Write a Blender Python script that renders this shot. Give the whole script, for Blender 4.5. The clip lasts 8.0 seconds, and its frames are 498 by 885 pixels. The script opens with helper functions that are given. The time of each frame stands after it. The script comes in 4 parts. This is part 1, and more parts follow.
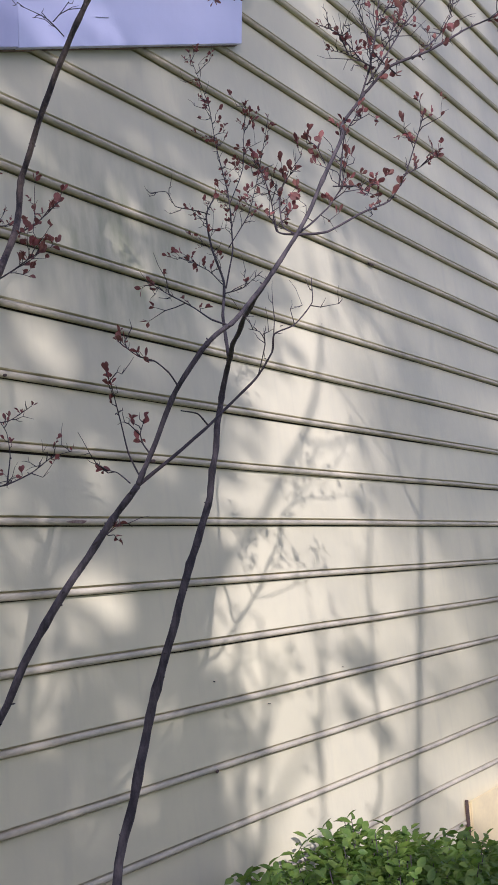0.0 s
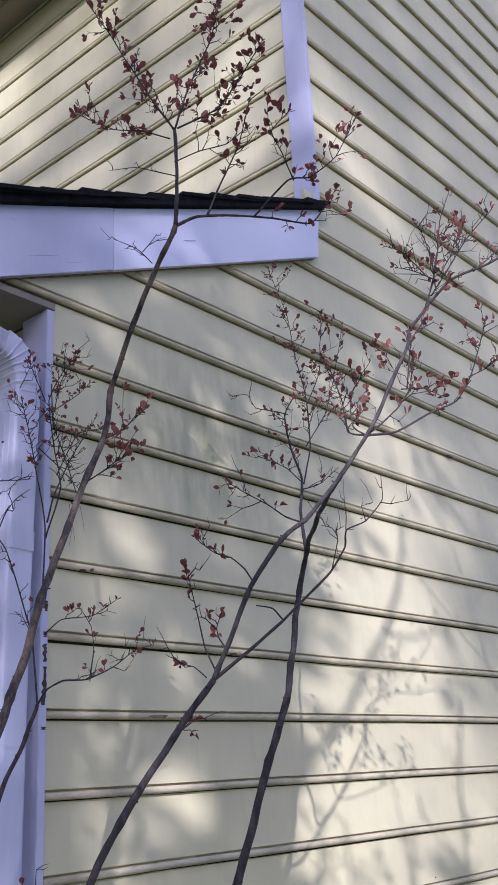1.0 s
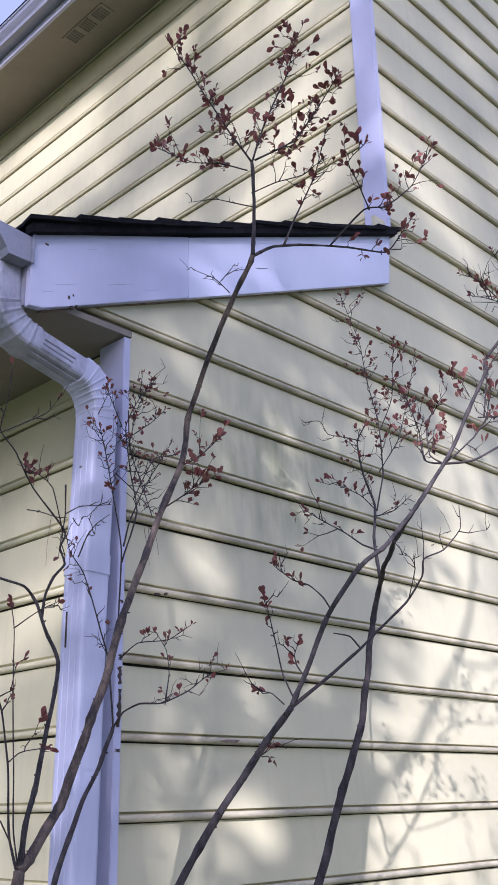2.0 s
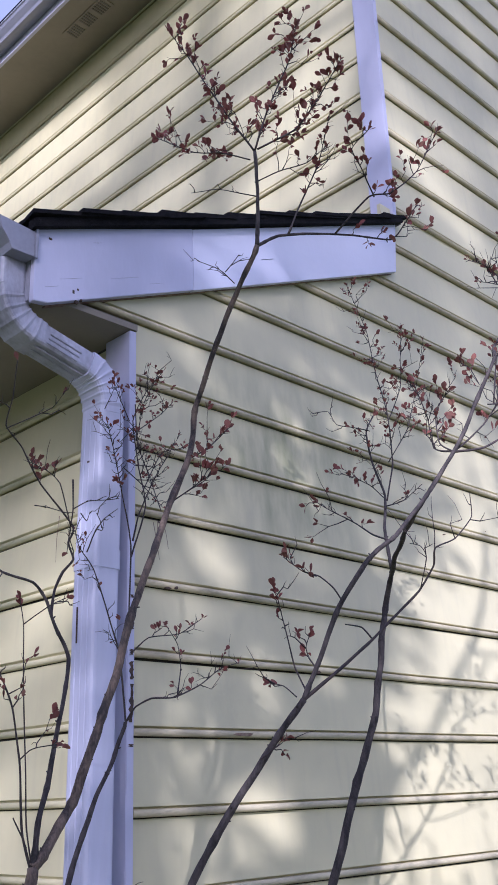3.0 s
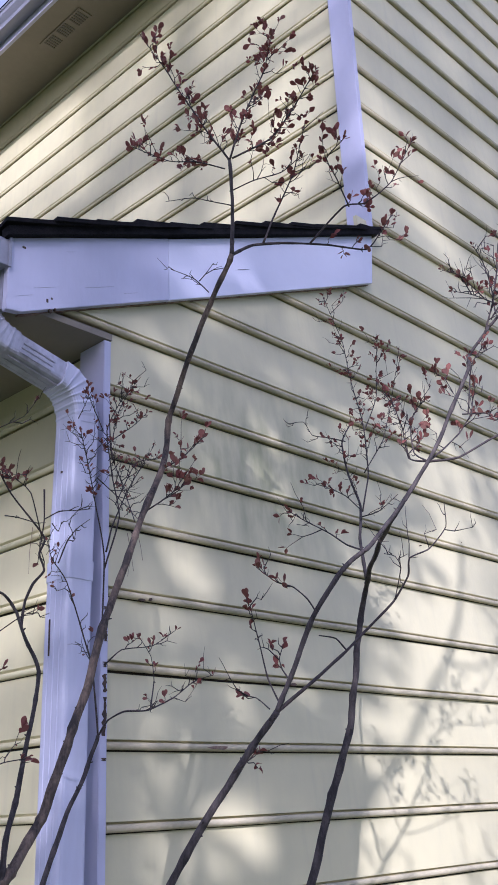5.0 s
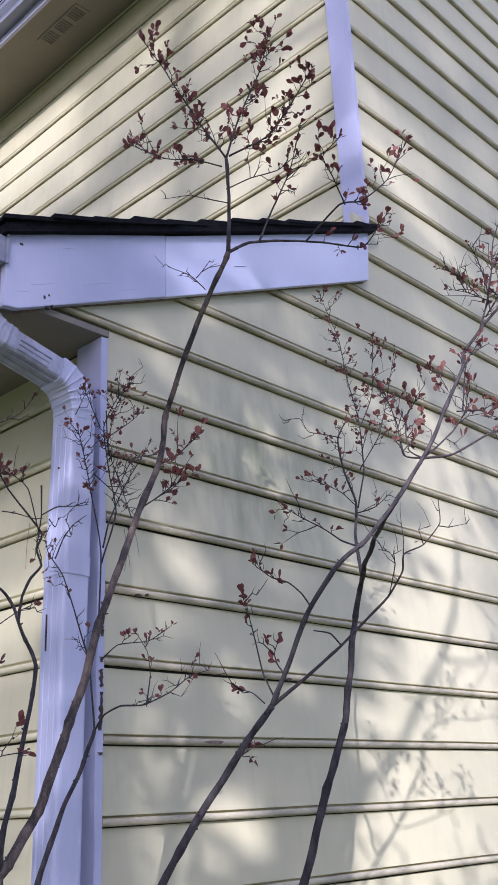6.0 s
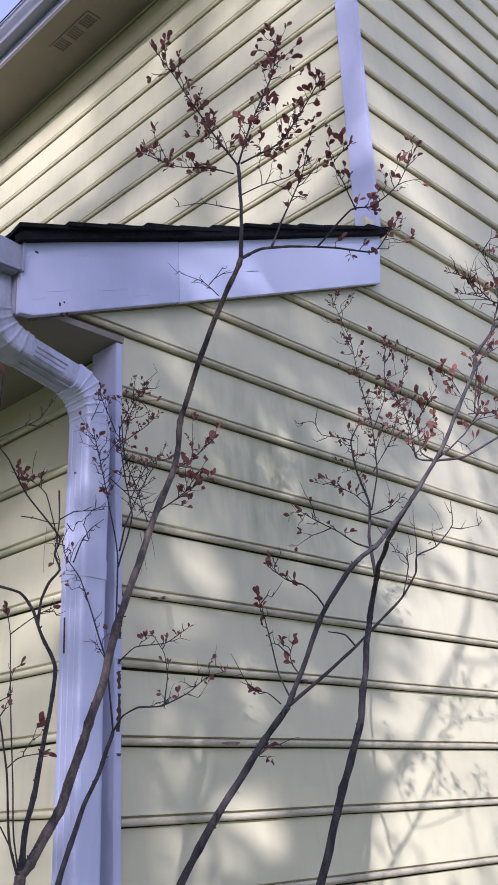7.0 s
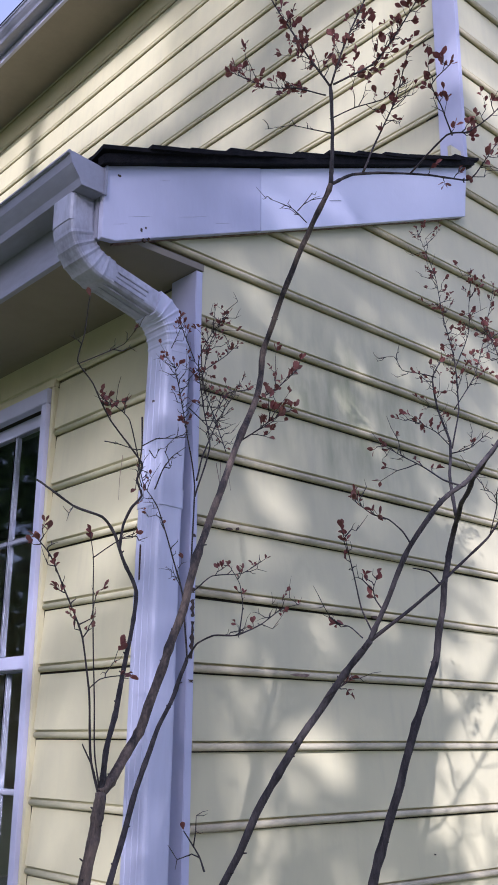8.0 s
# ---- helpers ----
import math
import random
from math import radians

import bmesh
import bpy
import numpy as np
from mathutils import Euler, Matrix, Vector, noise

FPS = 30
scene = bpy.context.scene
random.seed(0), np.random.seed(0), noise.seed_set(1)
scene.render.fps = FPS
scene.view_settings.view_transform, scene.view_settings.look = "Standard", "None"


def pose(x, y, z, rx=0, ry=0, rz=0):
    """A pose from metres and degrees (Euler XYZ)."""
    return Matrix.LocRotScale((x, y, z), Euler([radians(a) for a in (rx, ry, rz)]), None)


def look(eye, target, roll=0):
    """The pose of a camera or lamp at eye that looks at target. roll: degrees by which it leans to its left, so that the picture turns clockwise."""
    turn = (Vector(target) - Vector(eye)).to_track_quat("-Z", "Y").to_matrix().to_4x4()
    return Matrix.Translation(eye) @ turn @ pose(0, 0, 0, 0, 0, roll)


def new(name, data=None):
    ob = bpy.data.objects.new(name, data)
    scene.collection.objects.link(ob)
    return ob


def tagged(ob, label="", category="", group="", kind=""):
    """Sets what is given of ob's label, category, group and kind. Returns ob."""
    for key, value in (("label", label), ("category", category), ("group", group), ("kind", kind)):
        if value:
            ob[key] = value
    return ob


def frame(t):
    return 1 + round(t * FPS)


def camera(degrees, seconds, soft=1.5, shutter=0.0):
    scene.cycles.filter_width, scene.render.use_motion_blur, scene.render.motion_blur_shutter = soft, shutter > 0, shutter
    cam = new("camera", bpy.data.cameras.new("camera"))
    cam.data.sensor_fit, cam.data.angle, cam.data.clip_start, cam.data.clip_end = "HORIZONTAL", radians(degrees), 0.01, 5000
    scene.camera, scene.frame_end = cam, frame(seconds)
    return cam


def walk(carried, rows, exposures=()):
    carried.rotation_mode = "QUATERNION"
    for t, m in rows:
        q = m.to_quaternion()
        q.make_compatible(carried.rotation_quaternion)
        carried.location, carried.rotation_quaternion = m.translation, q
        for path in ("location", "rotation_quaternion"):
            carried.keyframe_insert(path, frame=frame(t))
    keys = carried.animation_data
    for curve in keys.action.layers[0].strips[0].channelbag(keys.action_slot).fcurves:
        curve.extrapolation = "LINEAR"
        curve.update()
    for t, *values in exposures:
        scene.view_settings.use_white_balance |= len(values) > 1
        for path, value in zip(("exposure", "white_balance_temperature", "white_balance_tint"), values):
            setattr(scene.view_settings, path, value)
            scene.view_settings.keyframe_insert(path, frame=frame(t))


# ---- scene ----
cam = camera(28.6, 8.0, soft=1.6)
PATH = [
    (0, (-1.3429, -1.7550, 1.4925), (0.2654, -0.5942, 1.7494), -3.37),
    (0.5, (-1.3496, -1.7915, 1.4909), (0.1400, -0.5551, 1.9934), -3.29),
    (1, (-1.3776, -1.8115, 1.4878), (0.0629, -0.5815, 2.1298), -2.84),
    (1.5, (-1.3956, -1.8098, 1.4878), (-0.0154, -0.5345, 2.1725), -1.78),
    (2, (-1.4072, -1.8072, 1.4907), (-0.0659, -0.4941, 2.1811), -1.21),
    (3.5, (-1.3857, -1.7974, 1.4922), (-0.0577, -0.4650, 2.1713), -2.25),
    (4, (-1.3802, -1.7983, 1.4911), (-0.0516, -0.4760, 2.1886), -2.36),
    (4.5, (-1.3772, -1.7945, 1.4924), (-0.0292, -0.4957, 2.1968), -2.53),
    (6, (-1.3852, -1.8043, 1.4888), (-0.0234, -0.5136, 2.1812), -2.41),
    (6.5, (-1.3893, -1.8141, 1.4858), (-0.0269, -0.5271, 2.1838), -2.87),
    (7, (-1.4024, -1.8200, 1.4847), (-0.0610, -0.5104, 2.1817), -2.60),
    (7.5, (-1.4253, -1.8072, 1.4877), (-0.1251, -0.4498, 2.1712), -1.37),
    (8, (-1.4103, -1.7708, 1.4836), (-0.1343, -0.3433, 2.0614), 0.43),
]
walk(cam, [(t, look(eye, target, roll)) for t, eye, target, roll in PATH], exposures=[(0.0, 0.66, 5000, 31), (0.5, 0.60, 4980, 30), (1.0, 0.70, 4940, 29), (2.0, 0.96, 4900, 29), (3.5, 0.83, 4900, 29), (4.5, 0.86, 4900, 29), (6.5, 0.86, 4900, 29), (8.0, 0.82, 4900, 28)])

# light -----------------------------------------------------------------
SUN_TRAVEL = Vector((1.0, 0.85, -0.58)).normalized()
SUN_EL = math.asin(-SUN_TRAVEL.z)
SUN_AZ = math.atan2(-SUN_TRAVEL.x, -SUN_TRAVEL.y)
world = bpy.data.worlds.new("sky")
scene.world = world
world.use_nodes = True
wn = world.node_tree
sky = wn.nodes.new("ShaderNodeTexSky")
sky.sky_type, sky.sun_disc = "NISHITA", False
sky.sun_elevation, sky.sun_rotation = SUN_EL, SUN_AZ % (2 * math.pi)
sky.dust_density = 2.0
veil = wn.nodes.new("ShaderNodeMix")
veil.data_type = "RGBA"
veil.inputs["Factor"].default_value = 0.35
veil.inputs["B"].default_value = (7.8, 7.1, 7.4, 1)
wn.links.new(sky.outputs[0], veil.inputs["A"])
wn.links.new(veil.outputs["Result"], wn.nodes["Background"].inputs[0])
wn.nodes["Background"].inputs[1].default_value = 0.09
sun = new("sun", bpy.data.lights.new("sun", "SUN"))
sun.data.energy, sun.data.angle, sun.data.color = 3.6, radians(0.53), (1, 0.87, 0.7)
sun.matrix_world = look((0, 0, 0), SUN_TRAVEL)


# materials -------------------------------------------------------------
def material(name, col, rough=0.6, alt=None, scale=6.0, amount=0.5, bump=0.1, bump_scale=120.0, stretch=(1, 1, 1), metal=0.0, random_tint=0.0):
    """A base colour mottled towards alt at two scales, with fine relief."""
    m = bpy.data.materials.new(name)
    m.use_nodes = True
    nt = m.node_tree
    N, L = nt.nodes, nt.links
    b = N["Principled BSDF"]
    b.inputs["Metallic"].default_value = metal
    geo = N.new("ShaderNodeNewGeometry")
    mp = N.new("ShaderNodeMapping")
    mp.inputs["Scale"].default_value = stretch
    L.new(geo.outputs["Position"], mp.inputs["Vector"])
    big = N.new("ShaderNodeTexNoise")
    big.inputs["Scale"].default_value, big.inputs["Detail"].default_value = scale, 6
    L.new(mp.outputs[0], big.inputs["Vector"])
    fine = N.new("ShaderNodeTexNoise")
    fine.inputs["Scale"].default_value, fine.inputs["Detail"].default_value = scale * 9, 4
    L.new(mp.outputs[0], fine.inputs["Vector"])
    ramp = N.new("ShaderNodeMapRange")
    ramp.inputs["From Min"].default_value, ramp.inputs["From Max"].default_value = 0.38, 0.72
    ramp.inputs["To Max"].default_value = amount
    mul = N.new("ShaderNodeMath")
    mul.operation = "MULTIPLY_ADD"
    mul.inputs[1].default_value, mul.inputs[2].default_value = 0.35, 0.0
    L.new(fine.outputs["Fac"], mul.inputs[0])
    add = N.new("ShaderNodeMath")
    L.new(big.outputs["Fac"], add.inputs[0])
    L.new(mul.outputs[0], add.inputs[1])
    sub = N.new("ShaderNodeMath")
    sub.operation = "SUBTRACT"
    sub.inputs[1].default_value = 0.17
    L.new(add.outputs[0], sub.inputs[0])
    L.new(sub.outputs[0], ramp.inputs["Value"])
    mix = N.new("ShaderNodeMix")
    mix.data_type = "RGBA"
    mix.inputs["A"].default_value = (*col, 1)
    mix.inputs["B"].default_value = (*(alt or [c * 0.8 for c in col]), 1)
    L.new(ramp.outputs[0], mix.inputs["Factor"])
    last = mix.outputs["Result"]
    if random_tint:
        info = N.new("ShaderNodeObjectInfo")
        hsv = N.new("ShaderNodeHueSaturation")
        mr = N.new("ShaderNodeMapRange")
        mr.inputs["To Min"].default_value, mr.inputs["To Max"].default_value = 1 - random_tint, 1 + random_tint
        L.new(info.outputs["Random"], mr.inputs["Value"])
        L.new(mr.outputs[0], hsv.inputs["Value"])
        L.new(last, hsv.inputs["Color"])
        last = hsv.outputs[0]
    L.new(last, b.inputs["Base Color"])
    rr = N.new("ShaderNodeMapRange")
    rr.inputs["To Min"].default_value, rr.inputs["To Max"].default_value = rough - 0.1, min(1, rough + 0.12)
    L.new(big.outputs["Fac"], rr.inputs["Value"])
    L.new(rr.outputs[0], b.inputs["Roughness"])
    bn = N.new("ShaderNodeTexNoise")
    bn.inputs["Scale"].default_value, bn.inputs["Detail"].default_value = bump_scale, 3
    L.new(mp.outputs[0], bn.inputs["Vector"])
    bp = N.new("ShaderNodeBump")
    bp.inputs["Strength"].default_value, bp.inputs["Distance"].default_value = bump, 0.004
    L.new(bn.outputs["Fac"], bp.inputs["Height"])
    L.new(bp.outputs[0], b.inputs["Normal"])
    return m


def stained_siding():
    """Pale yellow house paint with rain streaks and a green mildew bloom on the gable wall."""
    m = material("cream_paint", (0.69, 0.635, 0.385), 0.42, (0.55, 0.515, 0.335), 2.2, 0.55, 0.12, 60, (1, 1, 0.6), random_tint=0.03)
    nt = m.node_tree
    N, L = nt.nodes, nt.links
    b = N["Principled BSDF"]
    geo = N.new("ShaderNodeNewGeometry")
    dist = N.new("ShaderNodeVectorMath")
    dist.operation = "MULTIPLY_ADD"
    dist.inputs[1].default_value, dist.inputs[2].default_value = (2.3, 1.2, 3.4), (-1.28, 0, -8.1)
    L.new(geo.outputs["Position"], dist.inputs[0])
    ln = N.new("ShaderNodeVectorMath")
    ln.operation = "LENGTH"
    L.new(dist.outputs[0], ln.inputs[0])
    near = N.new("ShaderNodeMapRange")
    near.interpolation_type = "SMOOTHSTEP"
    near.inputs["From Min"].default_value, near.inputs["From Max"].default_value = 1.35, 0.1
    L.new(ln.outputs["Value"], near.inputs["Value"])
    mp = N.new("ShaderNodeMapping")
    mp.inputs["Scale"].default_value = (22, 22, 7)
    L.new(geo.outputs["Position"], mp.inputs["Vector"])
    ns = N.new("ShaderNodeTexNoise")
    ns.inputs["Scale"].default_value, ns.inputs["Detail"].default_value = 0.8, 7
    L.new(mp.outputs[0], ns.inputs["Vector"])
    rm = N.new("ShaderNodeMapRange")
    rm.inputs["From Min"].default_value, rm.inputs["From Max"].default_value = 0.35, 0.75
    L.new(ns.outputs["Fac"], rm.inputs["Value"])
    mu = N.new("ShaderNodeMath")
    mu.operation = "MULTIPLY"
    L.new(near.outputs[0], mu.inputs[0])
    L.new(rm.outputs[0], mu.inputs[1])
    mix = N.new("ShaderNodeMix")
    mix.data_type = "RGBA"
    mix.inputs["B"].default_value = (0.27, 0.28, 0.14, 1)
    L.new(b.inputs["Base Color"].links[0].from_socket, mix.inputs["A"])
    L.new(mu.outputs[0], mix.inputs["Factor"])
    # thin rain streaks running down the boards
    mp2 = N.new("ShaderNodeMapping")
    mp2.inputs["Scale"].default_value = (30, 30, 1.6)
    L.new(geo.outputs["Position"], mp2.inputs["Vector"])
    st = N.new("ShaderNodeTexNoise")
    st.inputs["Scale"].default_value, st.inputs["Detail"].default_value = 1.0, 4
    L.new(mp2.outputs[0], st.inputs["Vector"])
    sr = N.new("ShaderNodeMapRange")
    sr.inputs["From Min"].default_value, sr.inputs["From Max"].default_value, sr.inputs["To Max"].default_value = 0.56, 0.85, 0.2
    L.new(st.outputs["Fac"], sr.inputs["Value"])
    mix2 = N.new("ShaderNodeMix")
    mix2.data_type = "RGBA"
    mix2.inputs["B"].default_value = (0.36, 0.34, 0.25, 1)
    L.new(mix.outputs["Result"], mix2.inputs["A"])
    L.new(sr.outputs[0], mix2.inputs["Factor"])
    L.new(mix2.outputs["Result"], b.inputs["Base Color"])
    return m


def glass():
    m = bpy.data.materials.new("window_glass")
    m.use_nodes = True
    b = m.node_tree.nodes["Principled BSDF"]
    b.inputs["Base Color"].default_value = (0.9, 0.93, 0.95, 1)
    b.inputs["Roughness"].default_value = 0.02
    b.inputs["Transmission Weight"].default_value = 1.0
    b.inputs["IOR"].default_value = 1.45
    return m


def leafy(name, col, alt, gloss=0.45, through_light=0.25):
    m = material(name, col, gloss, alt, 30, 0.9, 0.15, 200, random_tint=0.35)
    b = m.node_tree.nodes["Principled BSDF"]
    b.inputs["Subsurface Weight"].default_value = 0.0
    b.inputs["Transmission Weight"].default_value = 0.0
    tr = m.node_tree.nodes.new("ShaderNodeBsdfTranslucent")
    tr.inputs["Color"].default_value = (*[min(1, c * 1.6) for c in col], 1)
    mx = m.node_tree.nodes.new("ShaderNodeMixShader")
    mx.inputs[0].default_value = through_light
    out = m.node_tree.nodes["Material Output"]
    m.node_tree.links.new(b.outputs[0], mx.inputs[1])
    m.node_tree.links.new(tr.outputs[0], mx.inputs[2])
    m.node_tree.links.new(mx.outputs[0], out.inputs["Surface"])
    return m


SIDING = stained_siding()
# bead colour, darker than the board face and mottled
BEAD = material("dark_bead_paint", (0.58, 0.52, 0.34), 0.7, (0.29, 0.265, 0.18), 7, 0.8, 0.2, 90, (1, 1, 3))
# lighter copy of the bead colour, holding the softer light on the west walls
BEAD_LIT = material("lit_bead_paint", (0.66, 0.605, 0.37), 0.6, (0.5, 0.465, 0.28), 7, 0.7, 0.2, 90, (1, 1, 3))
TRIM = material("white_trim_paint", (0.59, 0.585, 0.735), 0.5, (0.49, 0.485, 0.6), 3.5, 0.5, 0.1, 90, (1, 1, 0.4))
# white paint greyed so the colour holds the shade on gutter and fascia
SHADE_GREY = material("shade_grey_paint", (0.35, 0.35, 0.42), 0.5, (0.24, 0.24, 0.27), 8, 0.7, 0.1, 60, (1, 0.3, 1))
TRIM_LIGHTER = material("lighter_trim_paint", (0.72, 0.72, 0.86), 0.45, (0.64, 0.64, 0.76), 3.5, 0.4, 0.1, 90)
METAL = material("white_painted_aluminium", (0.66, 0.66, 0.8), 0.45, (0.45, 0.45, 0.53), 9, 0.4, 0.06, 60, (1, 1, 0.15))
# streaky grime, with the shade under the eave put into the colour too
METAL_GRIMY_SHADED = material("grimy_shaded_aluminium", (0.46, 0.46, 0.55), 0.4, (0.22, 0.22, 0.25), 14, 0.9, 0.1, 60, (1, 1, 0.4))
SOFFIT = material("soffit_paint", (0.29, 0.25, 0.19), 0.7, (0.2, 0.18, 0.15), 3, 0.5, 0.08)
VENT = material("vent_slot_paint", (0.17, 0.155, 0.13), 0.7, (0.12, 0.11, 0.09), 12, 0.5)
SHINGLE = material("asphalt_shingle", (0.010, 0.010, 0.012), 0.95, (0.022, 0.020, 0.021), 40, 0.9, 0.8, 500)
SHINGLE.node_tree.nodes["Principled BSDF"].inputs["Specular IOR Level"].default_value = 0.12
CHIP_SHADE = material("bare_wood_and_shade", (0.05, 0.035, 0.028), 0.8, (0.11, 0.07, 0.05), 60, 0.9, 0.4, 200)
RED_BROWN = material("red_primer_and_shade", (0.16, 0.085, 0.07), 0.7, (0.34, 0.28, 0.2), 50, 0.8, 0.3, 200)
BARK = material("grey_bark", (0.028, 0.023, 0.023), 0.85, (0.10, 0.083, 0.076), 55, 1.0, 1.0, 260, (1, 1, 0.4))
BARK_TAN = material("tan_bark", (0.035, 0.028, 0.025), 0.8, (0.24, 0.175, 0.125), 40, 1.0, 1.0, 260, (1, 1, 0.4))
TWIG = material("dark_twig", (0.035, 0.027, 0.026), 0.75, (0.075, 0.055, 0.048), 60, 0.8, 0.4, 200)
LEAF_RED = leafy("maroon_leaf", (0.19, 0.06, 0.05), (0.18, 0.105, 0.065), 0.75, 0.3)
LEAF_GREEN = leafy("shrub_leaf", (0.10, 0.19, 0.02), (0.26, 0.34, 0.045), 0.6, 0.35)
LEAF_TREE = leafy("canopy_leaf", (0.07, 0.12, 0.03), (0.1, 0.15, 0.04))
SOIL = material("mulch", (0.07, 0.05, 0.035), 0.95, (0.14, 0.1, 0.07), 9, 0.9, 1.0, 60)
LAWN = material("lawn", (0.06, 0.1, 0.03), 0.95, (0.12, 0.11, 0.05), 2, 0.8, 1.0, 90)
CONCRETE = material("foundation_concrete", (0.34, 0.33, 0.31), 0.9, (0.24, 0.23, 0.22), 5, 0.8, 0.5, 90)
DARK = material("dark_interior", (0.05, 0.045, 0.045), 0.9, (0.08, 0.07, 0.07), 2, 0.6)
GLASS = glass()
BOX_PAINT = material("yellow_box_paint", (0.80, 0.67, 0.33), 0.5, (0.6, 0.5, 0.28), 9, 0.5)


# small tools -----------------------------------------------------------
def mesh_of(bm, mat, smooth=False):
    me = bpy.data.meshes.new("mesh")
    bmesh.ops.recalc_face_normals(bm, faces=bm.faces)
    bm.to_mesh(me)
    bm.free()
    for mm in mat if isinstance(mat, (list, tuple)) else [mat]:
        me.materials.append(mm)
    if smooth:
        for p in me.polygons:
            p.use_smooth = True
    return me


def part(name, bm, mat, parent=None, label="", smooth=False):
    ob = new(name, mesh_of(bm, mat, smooth))
    ob.parent = parent
    if label:
        ob["label"] = label
    return ob


def thing(name, label, category, group="", kind=""):
    return tagged(new(name), label, category, group, kind)


def box(lo, hi, bevel=0.0, bm=None):
    bm = bm or bmesh.new()
    made = bmesh.ops.create_cube(bm, size=1)["verts"]
    for v in made:
        v.co = [lo[i] + (v.co[i] + 0.5) * (hi[i] - lo[i]) for i in range(3)]
    if bevel:
        edges = list({e for v in made for e in v.link_edges})
        bmesh.ops.bevel(bm, geom=edges, offset=bevel, segments=2, affect="EDGES")
    return bm


def prism(outline, axis, a, b, bevel=0.0):
    """A plane outline carried along an axis from a to b. axis y: outline in x, z; axis x: outline in y, z."""
    bm = bmesh.new()
    put = (lambda p, s: (p[0], s, p[1])) if axis == "y" else (lambda p, s: (s, p[0], p[1]))
    lo = [bm.verts.new(put(p, a)) for p in outline]
    hi = [bm.verts.new(put(p, b)) for p in outline]
    bm.faces.new(lo), bm.faces.new(hi)
    for i in range(len(outline)):
        j = (i + 1) % len(outline)
        bm.faces.new((lo[i], lo[j], hi[j], hi[i]))
    if bevel:
        bmesh.ops.bevel(bm, geom=list(bm.edges), offset=bevel, segments=2, affect="EDGES")
    return bm


# siding ----------------------------------------------------------------
H, R = 1.62, 0.17


def siding_profile(r, shallow=False):
    """One beaded lap board seen from its end: out from the wall and up from its lower edge. The flag flattens groove
    and bead for weaker shadow lines.
    """
    groove, out = (0.0045, 0.0035) if shallow else (-0.005, 0.0065)
    p = [(-0.014, r + 0.0012), (0.0, r + 0.0012), (0.0105, 0.0270), (groove, 0.0262), (groove, 0.0215)]
    for i in range(7):
        a = math.pi * (0.5 - i / 6)
        p.append((out + 0.0085 * math.cos(a), 0.0130 + 0.0085 * math.sin(a)))
    p += [(0.0030, 0.0048), (0.0028, 0.0095), (-0.012, 0.0095)]
    return p


def siding_board(parent, r, start, end, place, rng, shallow=False):
    """A board along a wall, slightly uneven along its length. place(along, out, z) gives the point."""
    prof = siding_profile(r, shallow)
    n = max(2, int((end - start) / 0.35))
    bm = bmesh.new()
    rows = []
    ph = rng.uniform(0, 6)
    for i in range(n + 1):
        s = start + (end - start) * i / n
        sag = 0.0012 * math.sin(s * 2.3 + ph) + 0.0007 * math.sin(s * 7 + 2 * ph)
        bulge = 0.0008 * math.sin(s * 3.1 + 1.7 * ph)
        rows.append([bm.verts.new(place(s, o + bulge, z + sag)) for o, z in prof])
    for a, b in zip(rows, rows[1:]):
        for i in range(len(prof) - 1):
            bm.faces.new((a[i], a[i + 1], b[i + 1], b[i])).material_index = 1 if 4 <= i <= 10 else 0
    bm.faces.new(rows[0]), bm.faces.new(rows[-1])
    ob = part("siding_board", bm, [SIDING, BEAD_LIT if shallow else BEAD], parent, smooth=True)
    for poly in ob.data.polygons:
        poly.use_smooth = len(poly.vertices) == 4 and poly.area < 0.012
    return ob


RAKE_SLOPE = 0.4325
rng = random.Random(4)


def rake_x(z):
    """Where the underside of the sloping rake board meets a height."""
    return -0.282 + (z - 2.590) / RAKE_SLOPE


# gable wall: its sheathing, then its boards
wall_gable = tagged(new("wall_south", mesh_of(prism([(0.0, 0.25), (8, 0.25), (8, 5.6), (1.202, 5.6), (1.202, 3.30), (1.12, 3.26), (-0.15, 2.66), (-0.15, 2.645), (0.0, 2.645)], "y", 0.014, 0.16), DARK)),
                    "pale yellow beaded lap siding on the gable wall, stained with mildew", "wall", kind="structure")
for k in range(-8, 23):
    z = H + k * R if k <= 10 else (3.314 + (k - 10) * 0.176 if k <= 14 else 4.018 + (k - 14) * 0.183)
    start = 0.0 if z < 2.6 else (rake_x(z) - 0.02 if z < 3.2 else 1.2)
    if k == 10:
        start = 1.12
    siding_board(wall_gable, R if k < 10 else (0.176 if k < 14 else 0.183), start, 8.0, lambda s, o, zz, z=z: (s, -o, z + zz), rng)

wall_west = tagged(new("wall_west", mesh_of(box((0.014, 0.165, 0.25), (0.14, 0.702, 2.612)), DARK)),
                   "pale yellow beaded lap siding beside the window", "wall", kind="structure")
part("sheathing", box((0.014, 1.66, 0.25), (0.14, 5.0, 2.612)), DARK, wall_west)
part("sheathing", box((0.014, 0.704, 0.25), (0.14, 1.658, 0.98)), DARK, wall_west)
part("sheathing", box((0.014, 0.704, 2.44), (0.14, 1.658, 2.612)), DARK, wall_west)
for k in range(-8, 6):
    z = H + 0.024 + k * R
    inside = 0.86 < z + R / 2 < 2.50
    spans = [(0.089, 0.656), (1.745, 5.0)] if inside else [(0.089, 5.0)]
    for a, b in spans:
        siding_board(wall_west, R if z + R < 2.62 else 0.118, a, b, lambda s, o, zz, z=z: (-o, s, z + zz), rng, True)

